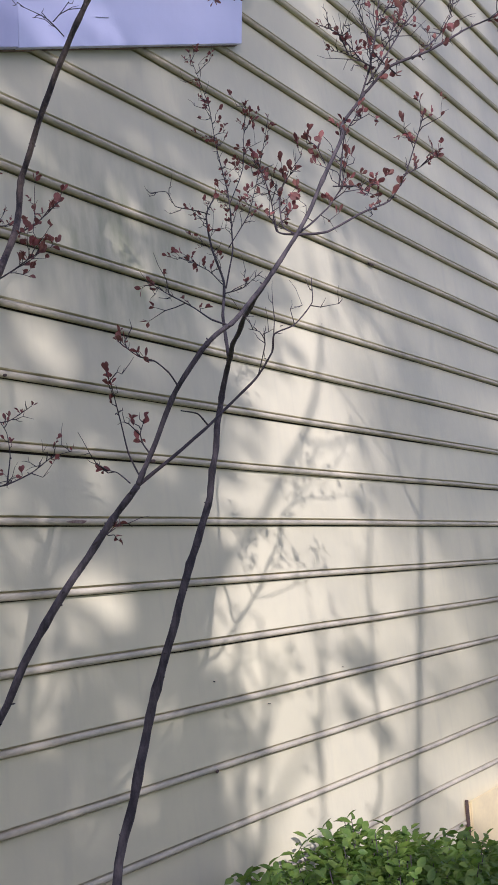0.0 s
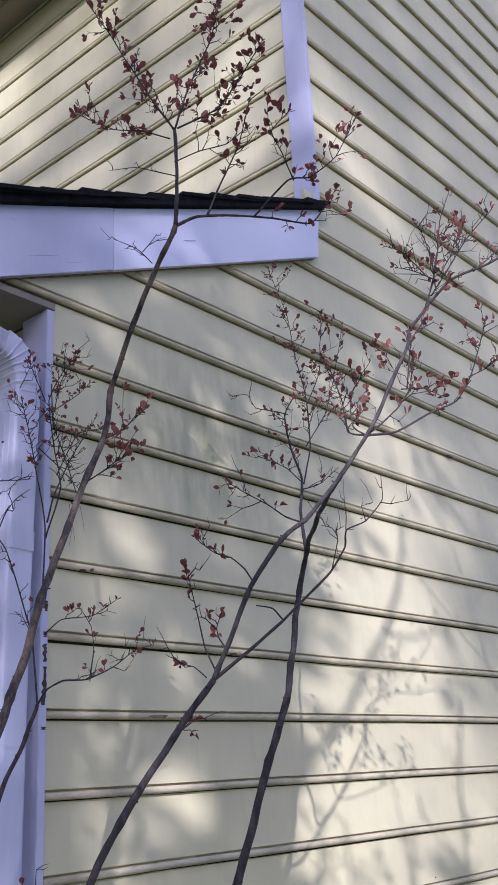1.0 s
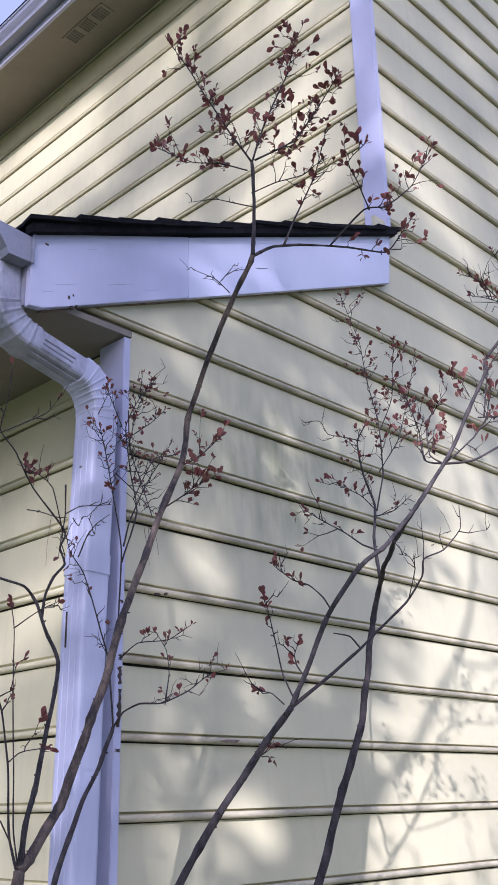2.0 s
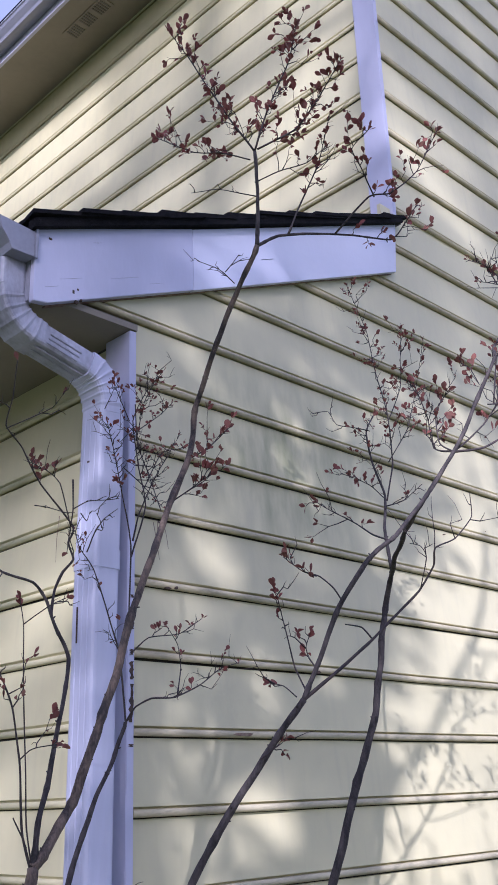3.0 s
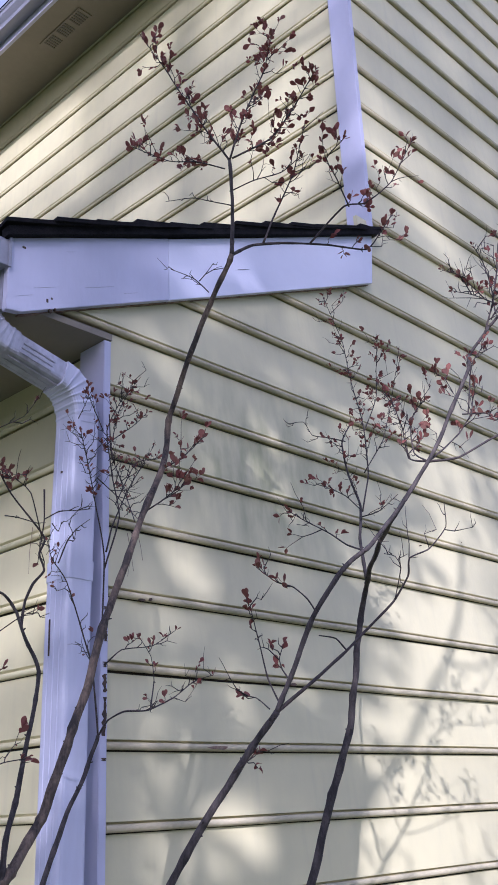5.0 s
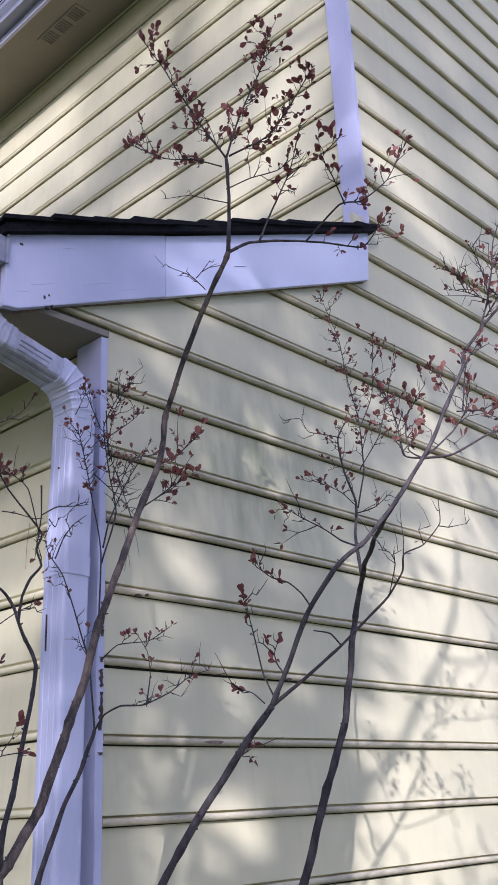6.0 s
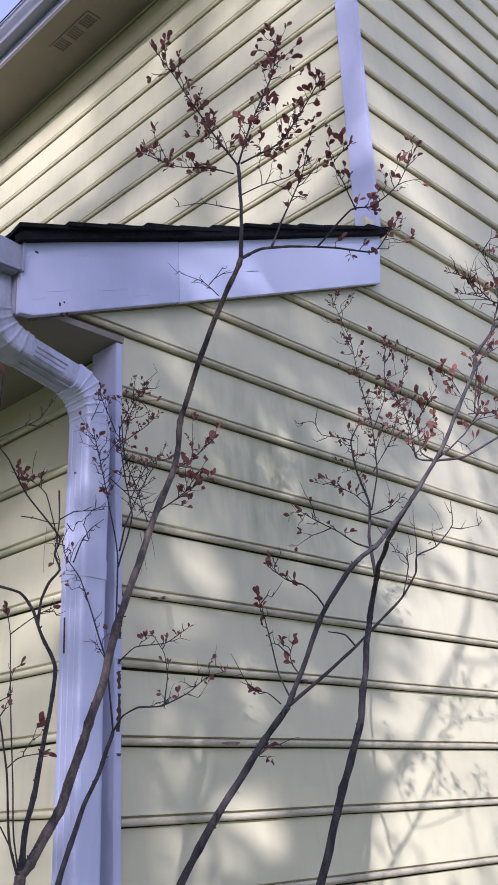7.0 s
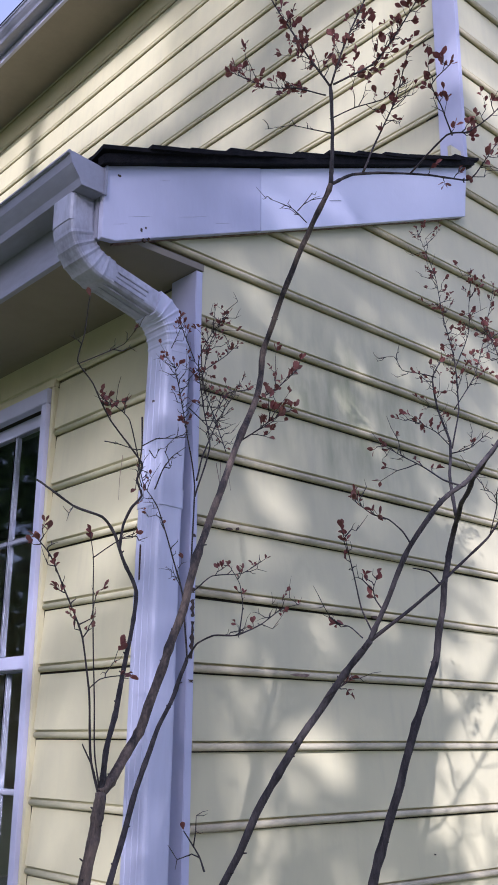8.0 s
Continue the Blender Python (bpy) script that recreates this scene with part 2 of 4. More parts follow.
RU = 0.1762
wall_upper = tagged(new("wall_upper", mesh_of(box((1.214, 0.165, 2.6), (1.34, 7.0, 5.6)), DARK)),
                    "pale yellow beaded lap siding above the low roof", "wall", kind="structure")
for n in range(-4, 9):
    z = 4.062 + n * RU
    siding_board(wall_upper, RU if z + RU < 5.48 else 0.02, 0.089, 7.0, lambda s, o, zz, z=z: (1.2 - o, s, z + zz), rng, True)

for name, lo, hi in (("wall_east", (8.0, 0.0, 0.0), (8.14, 7.0, 5.6)), ("wall_north", (0.0, 5.0, 0.0), (1.2, 5.14, 2.6)), ("wall_back", (1.34, 6.86, 0.0), (8.0, 7.0, 5.6))):
    tagged(new(name, mesh_of(box(lo, hi), SIDING)), "plain pale yellow outer wall closing the house", "wall", kind="structure")
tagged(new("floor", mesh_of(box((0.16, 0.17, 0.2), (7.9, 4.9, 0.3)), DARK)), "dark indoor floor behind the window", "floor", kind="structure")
tagged(new("foundation", mesh_of(box((0.03, 0.03, -0.2), (8.0, 6.9, 0.262)), CONCRETE)), "grey concrete foundation under the siding", "foundation", kind="structure")

# worn spots: bare wood and scraped paint on single boards
for x, z, w, h, mt in ((0.098, H + 2 * R + 0.001, 0.022, 0.007, CHIP_SHADE), (0.125, H + 2 * R + 0.004, 0.012, 0.008, CHIP_SHADE), (0.334, H + 0.006, 0.078, 0.011, RED_BROWN),
                       (0.83, H - 4 * R + 0.002, 0.014, 0.012, CHIP_SHADE), (0.62, H + R + 0.002, 0.03, 0.009, CHIP_SHADE), (1.95, H + 6 * R - 0.002, 0.06, 0.006, CHIP_SHADE)):
    bm = bmesh.new()
    ring = []
    for i in range(12):
        a = 2 * math.pi * i / 12
        q = rng.uniform(0.65, 1.0)
        ring.append((x + w / 2 * q * math.cos(a), z + h / 2 + h / 2 * q * math.sin(a)))
    lo = [bm.verts.new((p[0], -0.0162, p[1])) for p in ring]
    hi = [bm.verts.new((p[0], -0.010, p[1])) for p in ring]
    bm.faces.new(lo)
    for i in range(12):
        bm.faces.new((lo[i], lo[(i + 1) % 12], hi[(i + 1) % 12], hi[i]))
    part("paint_chip", bm, mt, wall_gable, "bare patch of scraped paint")
for i in range(9):
    x, z = rng.uniform(0.1, 1.6), rng.uniform(1.0, 3.0)
    part("fleck", box((x, -0.0125, z), (x + rng.uniform(0.0015, 0.003), -0.002, z + rng.uniform(0.0015, 0.003))), CHIP_SHADE, wall_gable, "tiny dark fleck")

# corner boards ---------------------------------------------------------
corner = tagged(new("corner_board", mesh_of(box((-0.022, -0.014, 0.2), (-0.001, 0.088, 2.612), 0.0015), TRIM)),
                "white wooden corner board with flaking paint behind the downspout", "trim", kind="structure")
for z0, z1 in ((1.652, 1.735), (1.745, 1.785), (1.80, 1.812), (1.858, 1.882), (1.93, 1.937), (1.60, 1.606)):
    n = 9
    bm = bmesh.new()
    left = [(-0.0135 + rng.uniform(-0.004, 0.004), z0 + (z1 - z0) * i / n) for i in range(n + 1)]
    right = [(-0.0045 + rng.uniform(-0.003, 0.002), z1 - (z1 - z0) * i / n) for i in range(n + 1)]
    a = [bm.verts.new((p[0], -0.0152, p[1])) for p in left + right]
    b = [bm.verts.new((p[0], -0.012, p[1])) for p in left + right]
    bm.faces.new(a)
    for i in range(len(a)):
        bm.faces.new((a[i], a[(i + 1) % len(a)], b[(i + 1) % len(a)], b[i]))
    part("paint_chip", bm, CHIP_SHADE, corner, "dark bare wood where paint flaked")
tagged(new("corner_board_upper", mesh_of(box((1.178, -0.014, 3.462), (1.199, 0.088, 5.47), 0.0015), TRIM)),
       "white wooden corner board on the upper storey", "trim", kind="structure")

# low roof: rake board, soffit, fascia, shingles -------------------------
rake = tagged(new("rake_board", mesh_of(prism([(-0.320, 2.585), (-0.282, 2.590), (0.1765, 2.590 + 0.4585 * RAKE_SLOPE), (0.1765, 2.590 + 0.4585 * RAKE_SLOPE + 0.192), (-0.300, 2.782), (-0.320, 2.774)], "y", -0.036, -0.0175, 0.0012), TRIM)),
              "white painted rake board under the shingle edge, dented and flaking", "trim", kind="structure")
part("board", prism([(0.1785, 2.590 + 0.4605 * RAKE_SLOPE - 0.001), (1.132, 3.204), (1.155, 3.406), (0.1785, 2.590 + 0.4605 * RAKE_SLOPE + 0.191)], "y", -0.0345, -0.0175, 0.0012), TRIM_LIGHTER, rake, "second length of board, lighter paint")
for x, z, w, h in ((-0.205, 2.617, 0.010, 0.008), (-0.190, 2.627, 0.006, 0.006), (-0.213, 2.640, 0.006, 0.01), (-0.20, 2.652, 0.005, 0.006), (-0.285, 2.76, 0.01, 0.006)):
    part("paint_chip", box((x, -0.0372, z), (x + w, -0.03, z + h), 0.001), CHIP_SHADE, rake)
for x, z, w in ((-0.25, 2.665, 0.07), (-0.10, 2.722, 0.09), (0.02, 2.75, 0.05), (-0.29, 2.63, 0.04), (0.45, 2.99, 0.05), (-0.16, 2.80, 0.03)):
    part("crack", prism([(x, z), (x + w * 0.5, z + w * 0.2 + 0.0004), (x + w, z + w * 0.41), (x + w * 0.5, z + w * 0.2 - 0.0004)], "y", -0.0366, -0.03), SHADE_GREY, rake, "hairline crack in the paint")
# a thin dark strip closing the gap under the rake, standing in for its shadow line
part("rake_shade_line", prism([(-0.276, 2.5895), (1.128, 3.2005), (1.128, 3.2055), (-0.276, 2.5945)], "y", -0.0172, -0.004), RED_BROWN, rake, "dark strip for the shadow line under the rake")
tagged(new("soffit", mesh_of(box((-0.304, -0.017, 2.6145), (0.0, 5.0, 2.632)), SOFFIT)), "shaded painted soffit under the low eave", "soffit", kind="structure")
# the fascia takes the gutter's grey, for the shade behind it
tagged(new("fascia", mesh_of(box((-0.322, -0.017, 2.592), (-0.306, 5.0, 2.76), 0.001), SHADE_GREY)), "white fascia board behind the gutter, greyed to hold its shade", "trim", kind="structure")

roof_low = tagged(new("low_roof", mesh_of(prism([(-0.320, 2.776), (1.196, 3.4255), (1.196, 3.437), (-0.320, 2.788)], "y", -0.030, 5.0), DARK)),
                  "black asphalt shingle roof sloping down to the gutter", "roof", kind="structure")


def shingle_course(i, y0, y1, name, near):
    """One course of shingles with a slightly lifted, ragged front edge."""
    x0 = -0.345 + i * 0.127
    x1 = min(x0 + 0.29, 1.197)
    n = 6 if near else 24
    bm = bmesh.new()
    lifted = rng.uniform(-0.003, 0.005) if near else 0.0
    top, low = [], []
    for j in range(n + 1):
        y = y0 + (y1 - y0) * j / n
        ragged = rng.uniform(-0.006, 0.006) if near else 0.0
        row_t, row_l = [], []
        for x, lift in ((x0 + ragged, 0.022 + lifted), ((x0 + x1) / 2, 0.016), (x1, 0.012)):
            zz = 2.788 + (x + 0.320) * 0.4284 + lift + (rng.uniform(-0.003, 0.003) if near else 0.0)
            yy = y + (rng.uniform(-0.004, 0.006) if j == 0 else 0)
            row_t.append(bm.verts.new((x, yy, zz)))
            row_l.append(bm.verts.new((x, yy, zz - 0.011)))
        top.append(row_t), low.append(row_l)
    for a, b, c, d in zip(top, top[1:], low, low[1:]):
        for q in range(2):
            bm.faces.new((a[q], a[q + 1], b[q + 1], b[q]))
            bm.faces.new((c[q], d[q], d[q + 1], c[q + 1]))
        bm.faces.new((a[0], b[0], d[0], c[0]))
        bm.faces.new((a[2], c[2], d[2], b[2]))
    for a, c in ((top[0], low[0]), (top[-1], low[-1])):
        for q in range(2):
            bm.faces.new((a[q], a[q + 1], c[q + 1], c[q]))
    return part(name, bm, SHINGLE, roof_low)


for i in range(12):
    shingle_course(i, -0.060 - rng.uniform(0, 0.014), 0.28, "shingle", True)
    shingle_course(i, 0.284, 5.0, "shingle_course", False)
# dark starter strip showing under the shingles along the rake
part("starter_strip", prism([(-0.338, 2.764), (1.172, 3.412), (1.172, 3.438), (-0.338, 2.789)], "y", -0.058, -0.0305), SHINGLE, roof_low)

# gutter and downspout -----------------------------------------------------
gutter = thing("gutter", "white aluminium gutter with a closed end on the low eave", "gutter")
K = [(-0.324, 2.762), (-0.324, 2.694), (-0.384, 2.694), (-0.389, 2.712), (-0.402, 2.728), (-0.412, 2.742), (-0.417, 2.768), (-0.409, 2.770)]


def gutter_body(outline, x_inner, y0, y1, t=0.003):
    """An open trough: the outline once outside and once inset."""
    bm = bmesh.new()
    cx = sum(p[0] for p in outline) / len(outline)
    ins = [(p[0] + t * (1 if p[0] < cx else -1), p[1] + t) for p in outline]
    rings = []
    for y in (y0, y1):
        rings.append([bm.verts.new((p[0], y, p[1])) for p in outline + ins[::-1]])
    n = len(rings[0])
    for i in range(n):
        j = (i + 1) % n
        bm.faces.new((rings[0][i], rings[0][j], rings[1][j], rings[1][i]))
    bm.faces.new(rings[0]), bm.faces.new(rings[1])
    return bm


part("trough", gutter_body(K, -0.324, -0.036, 5.0), SHADE_GREY, gutter)
part("end_cap", prism([(x - 0.002 * (x < -0.35), z) for x, z in K], "y", -0.041, -0.0365, 0.001), SHADE_GREY, gutter)
part("end_seam", prism([(-0.326, 2.766), (-0.326, 2.690), (-0.318, 2.690), (-0.318, 2.770)], "y", -0.047, -0.0415, 0.001), SHADE_GREY, gutter)
part("lip", box((-0.423, -0.04, 2.764), (-0.414, 5.0, 2.7725), 0.002), SHADE_GREY, gutter)


def spout(parent, name, path, wx, wy, flare=None, label="", mat=None):
    """A rounded rectangular metal pipe swept along points in an upright plane across the wall."""
    bm = bmesh.new()
    rings = []
    pts = [Vector(p) for p in path]
    for i, p in enumerate(pts):
        d = (pts[min(i + 1, len(pts) - 1)] - pts[max(i - 1, 0)]).normalized()
        side = Vector((0, 1, 0))
        up = side.cross(d).normalized()
        g = flare(i, len(pts)) if flare else 1.0
        ring = []
        for c, (sx, sy) in enumerate(((1, 1), (-1, 1), (-1, -1), (1, -1))):
            for q in range(4):
                a = math.pi / 2 * (c + q / 3)
                rr = 0.012
                ring.append(p + up * g * (sx * (wx / 2 - rr) + rr * math.cos(a)) + side * g * (sy * (wy / 2 - rr) + rr * math.sin(a)))
        rings.append([bm.verts.new(v) for v in ring])
    n = len(rings[0])
    for a, b in zip(rings, rings[1:]):
        for i in range(n):
            bm.faces.new((a[i], a[(i + 1) % n], b[(i + 1) % n], b[i]))
    bm.faces.new(rings[0]), bm.faces.new(rings[-1])
    return part(name, bm, mat or METAL, parent, label, smooth=False)


def bend(p0, p1, p2, n):
    """A rounded turn from p0 by way of p1 to p2."""
    return [tuple((1 - s) ** 2 * a + 2 * s * (1 - s) * b + s * s * c for a, b, c in zip(p0, p1, p2)) for s in (i / n for i in range(n + 1))]


def crimped(i, n):
    return 1.03 if i % 4 == 1 and 3 < i < n - 3 else 0.985


downspout = thing("downspout", "white metal downspout with two crimped elbows on the house corner", "downspout")
YC = 0.007
XT = -0.352


def pipe_x(z):
    """The upright pipe leans slightly away from the corner towards its foot."""
    return -0.0845 - 0.012 * (2.36 - z) / 0.42 if z > 1.9 else -0.0976 - 0.004 * (1.9 - z) / 0.42


YT = 0.040
# outlet, upper elbow and offset carry grime and their shade in the colour
spout(downspout, "outlet", [(XT, YT, 2.693), (XT, YT, 2.625)], 0.068, 0.088, mat=METAL_GRIMY_SHADED)
spout(downspout, "upper_elbow", bend((XT, YT, 2.635), (XT + 0.003, YT, 2.547), (-0.264, 0.036, 2.529), 24), 0.066, 0.089, flare=crimped, mat=METAL_GRIMY_SHADED)
spout(downspout, "offset_pipe", [(-0.274, 0.0365, 2.5315), (-0.130, 0.008, 2.4725)], 0.060, 0.084, mat=METAL_GRIMY_SHADED)
spout(downspout, "lower_elbow", bend((-0.150, YC, 2.4775), (-0.090, YC, 2.463), (-0.0845, YC, 2.365), 24), 0.068, 0.089, flare=crimped)
pipe = spout(downspout, "pipe", [(pipe_x(z), YC, z) for z in (2.38, 2.14, 1.9, 1.0, 0.12)], 0.072, 0.086)
spout(downspout, "sleeve", [(pipe_x(z), YC, z) for z in (2.03, 1.985)], 0.0755, 0.0895)


def flute(dx, dy, half):
    """A shallow raised flute down the pipe, following its lean."""
    bm = bmesh.new()
    rows = []
    for z in (2.36, 2.14, 1.9, 1.0, 0.15):
        x, y = pipe_x(z) + dx, YC + dy
        ring = [(x + 0.002, y - half), (x - 0.0013, y - half * 0.6), (x - 0.0013, y + half * 0.6), (x + 0.002, y + half)]
        rows.append([bm.verts.new((*p, z)) for p in ring])
    for r0, r1 in zip(rows, rows[1:]):
        for i in range(4):
            bm.faces.new((r0[i], r0[(i + 1) % 4], r1[(i + 1) % 4], r1[i]))
    bm.faces.new(rows[0]), bm.faces.new(rows[-1])
    part("rib", bm, METAL, pipe)


for yy in (-0.020, 0.001, 0.022):
    flute(-0.036, yy, 0.0042)
part("fleck", box((pipe_x(2.24) - 0.0385, 0.004, 2.238), (pipe_x(2.24) - 0.034, 0.011, 2.246), 0.0015), CHIP_SHADE, pipe, "dark speck on the pipe")
part("scratch", prism([(-0.1365, 1.82), (-0.1365, 1.90), (-0.1345, 1.9), (-0.1345, 1.82)], "y", 0.020, 0.0235), CHIP_SHADE, pipe, "dark scratch in the paint")

slope, swing = math.degrees(math.atan2(0.059, 0.147)), math.degrees(math.atan2(-0.0285, 0.144))
for off in (-0.017, -0.004, 0.009):
    rib = part("rib", box((-0.05, -0.0445, off - 0.003), (0.035, -0.040, off + 0.003), 0.0012), METAL_GRIMY_SHADED, downspout)
    rib.matrix_basis = pose(-0.202, 0.0222, 2.502, 0, slope, swing)
for yy in (-0.022, 0.0, 0.022):
    rib = part("rib", box((-0.07, yy - 0.003, -0.0325), (0.07, yy + 0.003, -0.029), 0.0012), METAL_GRIMY_SHADED, downspout)
    rib.matrix_basis = pose(-0.202, 0.0222, 2.502, 0, slope, swing)

# window in the west wall ----------------------------------------------------
window = tagged(new("window_1", mesh_of(box((-0.030, 0.675, 2.432), (0.0, 1.702, 2.478), 0.002), TRIM)), "white double-hung window with small panes and dark glass", "window", kind="structure")
part("casing", box((-0.030, 0.675, 0.96), (0.0, 0.706, 2.430), 0.002), TRIM, window)
part("casing", box((-0.030, 1.658, 0.96), (0.0, 1.702, 2.430), 0.002), TRIM, window)
part("sill", box((-0.06, 0.68, 0.92), (0.06, 1.72, 0.957), 0.004), TRIM, window)
part("stop", box((-0.018, 0.6575, 0.96), (0.0, 0.6735, 2.480), 0.002), SIDING, window, "pale yellow stop strip")
part("stop", box((-0.018, 0.658, 2.482), (0.0, 1.742, 2.506), 0.002), SIDING, window, "pale yellow stop strip")
for x, z0, z1 in ((0.012, 1.665, 2.430), (0.040, 0.96, 1.70)):
    sash = part("sash", box((x, 0.711, z0), (x + 0.026, 0.757, z1), 0.002), TRIM, window)
    part("stile", box((x, 1.614, z0), (x + 0.026, 1.654, z1), 0.002), TRIM, sash)
    part("rail", box((x, 0.759, z1 - 0.04), (x + 0.026, 1.612, z1), 0.002), TRIM, sash)
    part("rail", box((x, 0.759, z0), (x + 0.026, 1.612, z0 + 0.038), 0.002), TRIM, sash)
    for c in range(1, 5):
        y = 0.759 + c * 0.853 / 5
        # muntins darker than the sash around them
        part("muntin", box((x + 0.005, y - 0.007, z0 + 0.04), (x + 0.022, y + 0.007, z1 - 0.042), 0.002), SHADE_GREY, sash)
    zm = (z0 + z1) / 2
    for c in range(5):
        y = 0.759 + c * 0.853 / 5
        part("muntin", box((x + 0.0055, y + 0.011, zm - 0.008), (x + 0.0215, y + 0.160, zm + 0.008), 0.002), SHADE_GREY, sash)
        for za, zb in ((z0 + 0.04, zm - 0.009), (zm + 0.009, z1 - 0.042)):
            pane = part("pane", box((x + 0.0012, y + 0.006, za - 0.004), (x + 0.0038, y + 0.165, zb + 0.004)), GLASS, sash)
            pane.visible_shadow = False

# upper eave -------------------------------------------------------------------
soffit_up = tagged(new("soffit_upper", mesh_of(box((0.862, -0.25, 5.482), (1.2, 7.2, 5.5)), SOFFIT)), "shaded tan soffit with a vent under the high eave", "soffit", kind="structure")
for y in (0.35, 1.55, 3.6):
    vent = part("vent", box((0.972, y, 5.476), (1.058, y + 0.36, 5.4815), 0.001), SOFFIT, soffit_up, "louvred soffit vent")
    for q in range(3):
        for s in range(5):
            a = y + 0.02 + q * 0.115 + s * 0.018
            part("slat", box((0.982, a, 5.4725), (1.048, a + 0.009, 5.4755)), VENT, vent)
tagged(new("fascia_upper", mesh_of(box((0.842, -0.25, 5.470), (0.860, 7.2, 5.62), 0.001), TRIM)), "white painted fascia of the high eave", "trim", kind="structure")
gutter_up = thing("gutter", "white aluminium gutter along the high eave", "gutter")
K2 = [(x + 0.324 + 0.840, z - 2.694 + 5.515) for x, z in K]
part("trough", gutter_body(K2, 0.84, -0.25, 7.2), SHADE_GREY, gutter_up)
part("lip", box((0.741, -0.25, 5.585), (0.750, 7.2, 5.5935), 0.002), METAL, gutter_up)
tagged(new("main_roof", mesh_of(prism([(0.80, 5.60), (4.6, 7.5), (8.4, 5.60), (8.4, 5.72), (4.6, 7.62), (0.80, 5.72)], "y", -0.25, 7.2), SHINGLE)), "dark asphalt shingle main roof", "roof", kind="structure")
tagged(new("wall_gable_top", mesh_of(prism([(1.3, 5.602), (8.0, 5.602), (4.6, 7.42)], "y", 0.01, 0.15), SIDING)), "pale yellow gable peak under the roof", "wall", kind="structure")

# ground ---------------------------------------------------------------------
gb = bmesh.new()
bmesh.ops.create_grid(gb, x_segments=60, y_segments=60, size=1)
for v in gb.verts:
    v.co.x, v.co.y = math.copysign(abs(v.co.x) ** 3, v.co.x) * 900, math.copysign(abs(v.co.y) ** 3, v.co.y) * 900
    near = max(0.0, 1 - Vector((v.co.x, v.co.y)).length / 40)
    v.co.z = near * 0.03 * noise.noise(Vector((v.co.x * 0.6, v.co.y * 0.6, 0)))
tagged(new("ground", mesh_of(gb, LAWN, True)), "uneven lawn reaching away from the house", "ground", kind="structure")
bed = bmesh.new()
n = 40
edge = []
for i in range(n):
    s = i / n
    a = 2 * math.pi * s
    edge.append((1.2 + 3.2 * math.cos(a), -0.45 + (0.75 + 0.1 * math.sin(5 * a)) * math.sin(a)))
top = [bed.verts.new((x, y, 0.055 + rng.uniform(-0.01, 0.01))) for x, y in edge]
low = [bed.verts.new((x * 1.01, y * 1.02, -0.03)) for x, y in edge]
bed.faces.new(top)
for i in range(n):
    bed.faces.new((top[i], top[(i + 1) % n], low[(i + 1) % n], low[i]))
tagged(new("planting_bed", mesh_of(bed, SOIL)), "brown mulch planting bed along the wall", "planting bed", kind="structure")

# small box on the wall ----------------------------------------------------------
ubox = thing("utility_box", "cream metal utility box low on the gable wall", "utility box")
part("body", box((2.395, -0.034, 0.15), (2.92, -0.016, 0.520), 0.003), BOX_PAINT, ubox)
part("cover", box((2.394, -0.042, 0.14), (2.93, -0.0355, 0.532), 0.002), BOX_PAINT, ubox)
# dark strip standing in for the shaded gap at the box's left edge
part("gap_shade", box((2.3885, -0.030, 0.10), (2.392, -0.016, 0.534), 0.0008), CHIP_SHADE, ubox)


# leaves ------------------------------------------------------------------------
def leaf_mesh(length, width, mat, fold=0.25, curl=0.2):
    """A pointed oval leaf, folded along its midrib and curling down at the tip."""
    bm = bmesh.new()
    rows = []
    for i, w in enumerate((0.08, 0.4, 0.78, 1.0, 0.86, 0.22)):
        s = i / 5
        z = -curl * length * s * s
        rows.append([bm.verts.new((s * length, sgn * w * width / 2, z + abs(sgn) * fold * w * width / 2)) for sgn in (-1, 0, 1)])
    for a, b in zip(rows, rows[1:]):
        for q in range(2):
            bm.faces.new((a[q], a[q + 1], b[q + 1], b[q]))
    return mesh_of(bm, mat, True)


RED_LEAVES = [leaf_mesh(0.023, 0.0145, LEAF_RED, 0.35, 0.15), leaf_mesh(0.019, 0.0125, LEAF_RED, 0.65, 0.3), leaf_mesh(0.026, 0.0155, LEAF_RED, 0.2, -0.2), leaf_mesh(0.014, 0.0085, LEAF_RED, 0.8, 0.1)]


def aim(at, d, spin, size):
    """A pose with its x axis along d."""
    return Matrix.Translation(at) @ Vector(d).to_track_quat("X", "Z").to_matrix().to_4x4() @ Matrix.Rotation(spin, 4, "X") @ Matrix.Scale(size, 4)


def smooth_path(pts, per=5):
    """Points along a rounded line through the given ones."""
    p = [Vector(q) for q in pts]
    p = [p[0] * 2 - p[1]] + p + [p[-1] * 2 - p[-2]]
    out = []
    for a, b, c, d in zip(p, p[1:], p[2:], p[3:]):
        for i in range(per):
            s = i / per
            bent = (0.5 * (2 * b + (c - a) * s + (2 * a - 5 * b + 4 * c - d) * s * s + (3 * b - a - 3 * c + d) * s ** 3))
            out.append(bent.lerp(b.lerp(c, s), 0.45))
    out.append(p[-2])
    return out


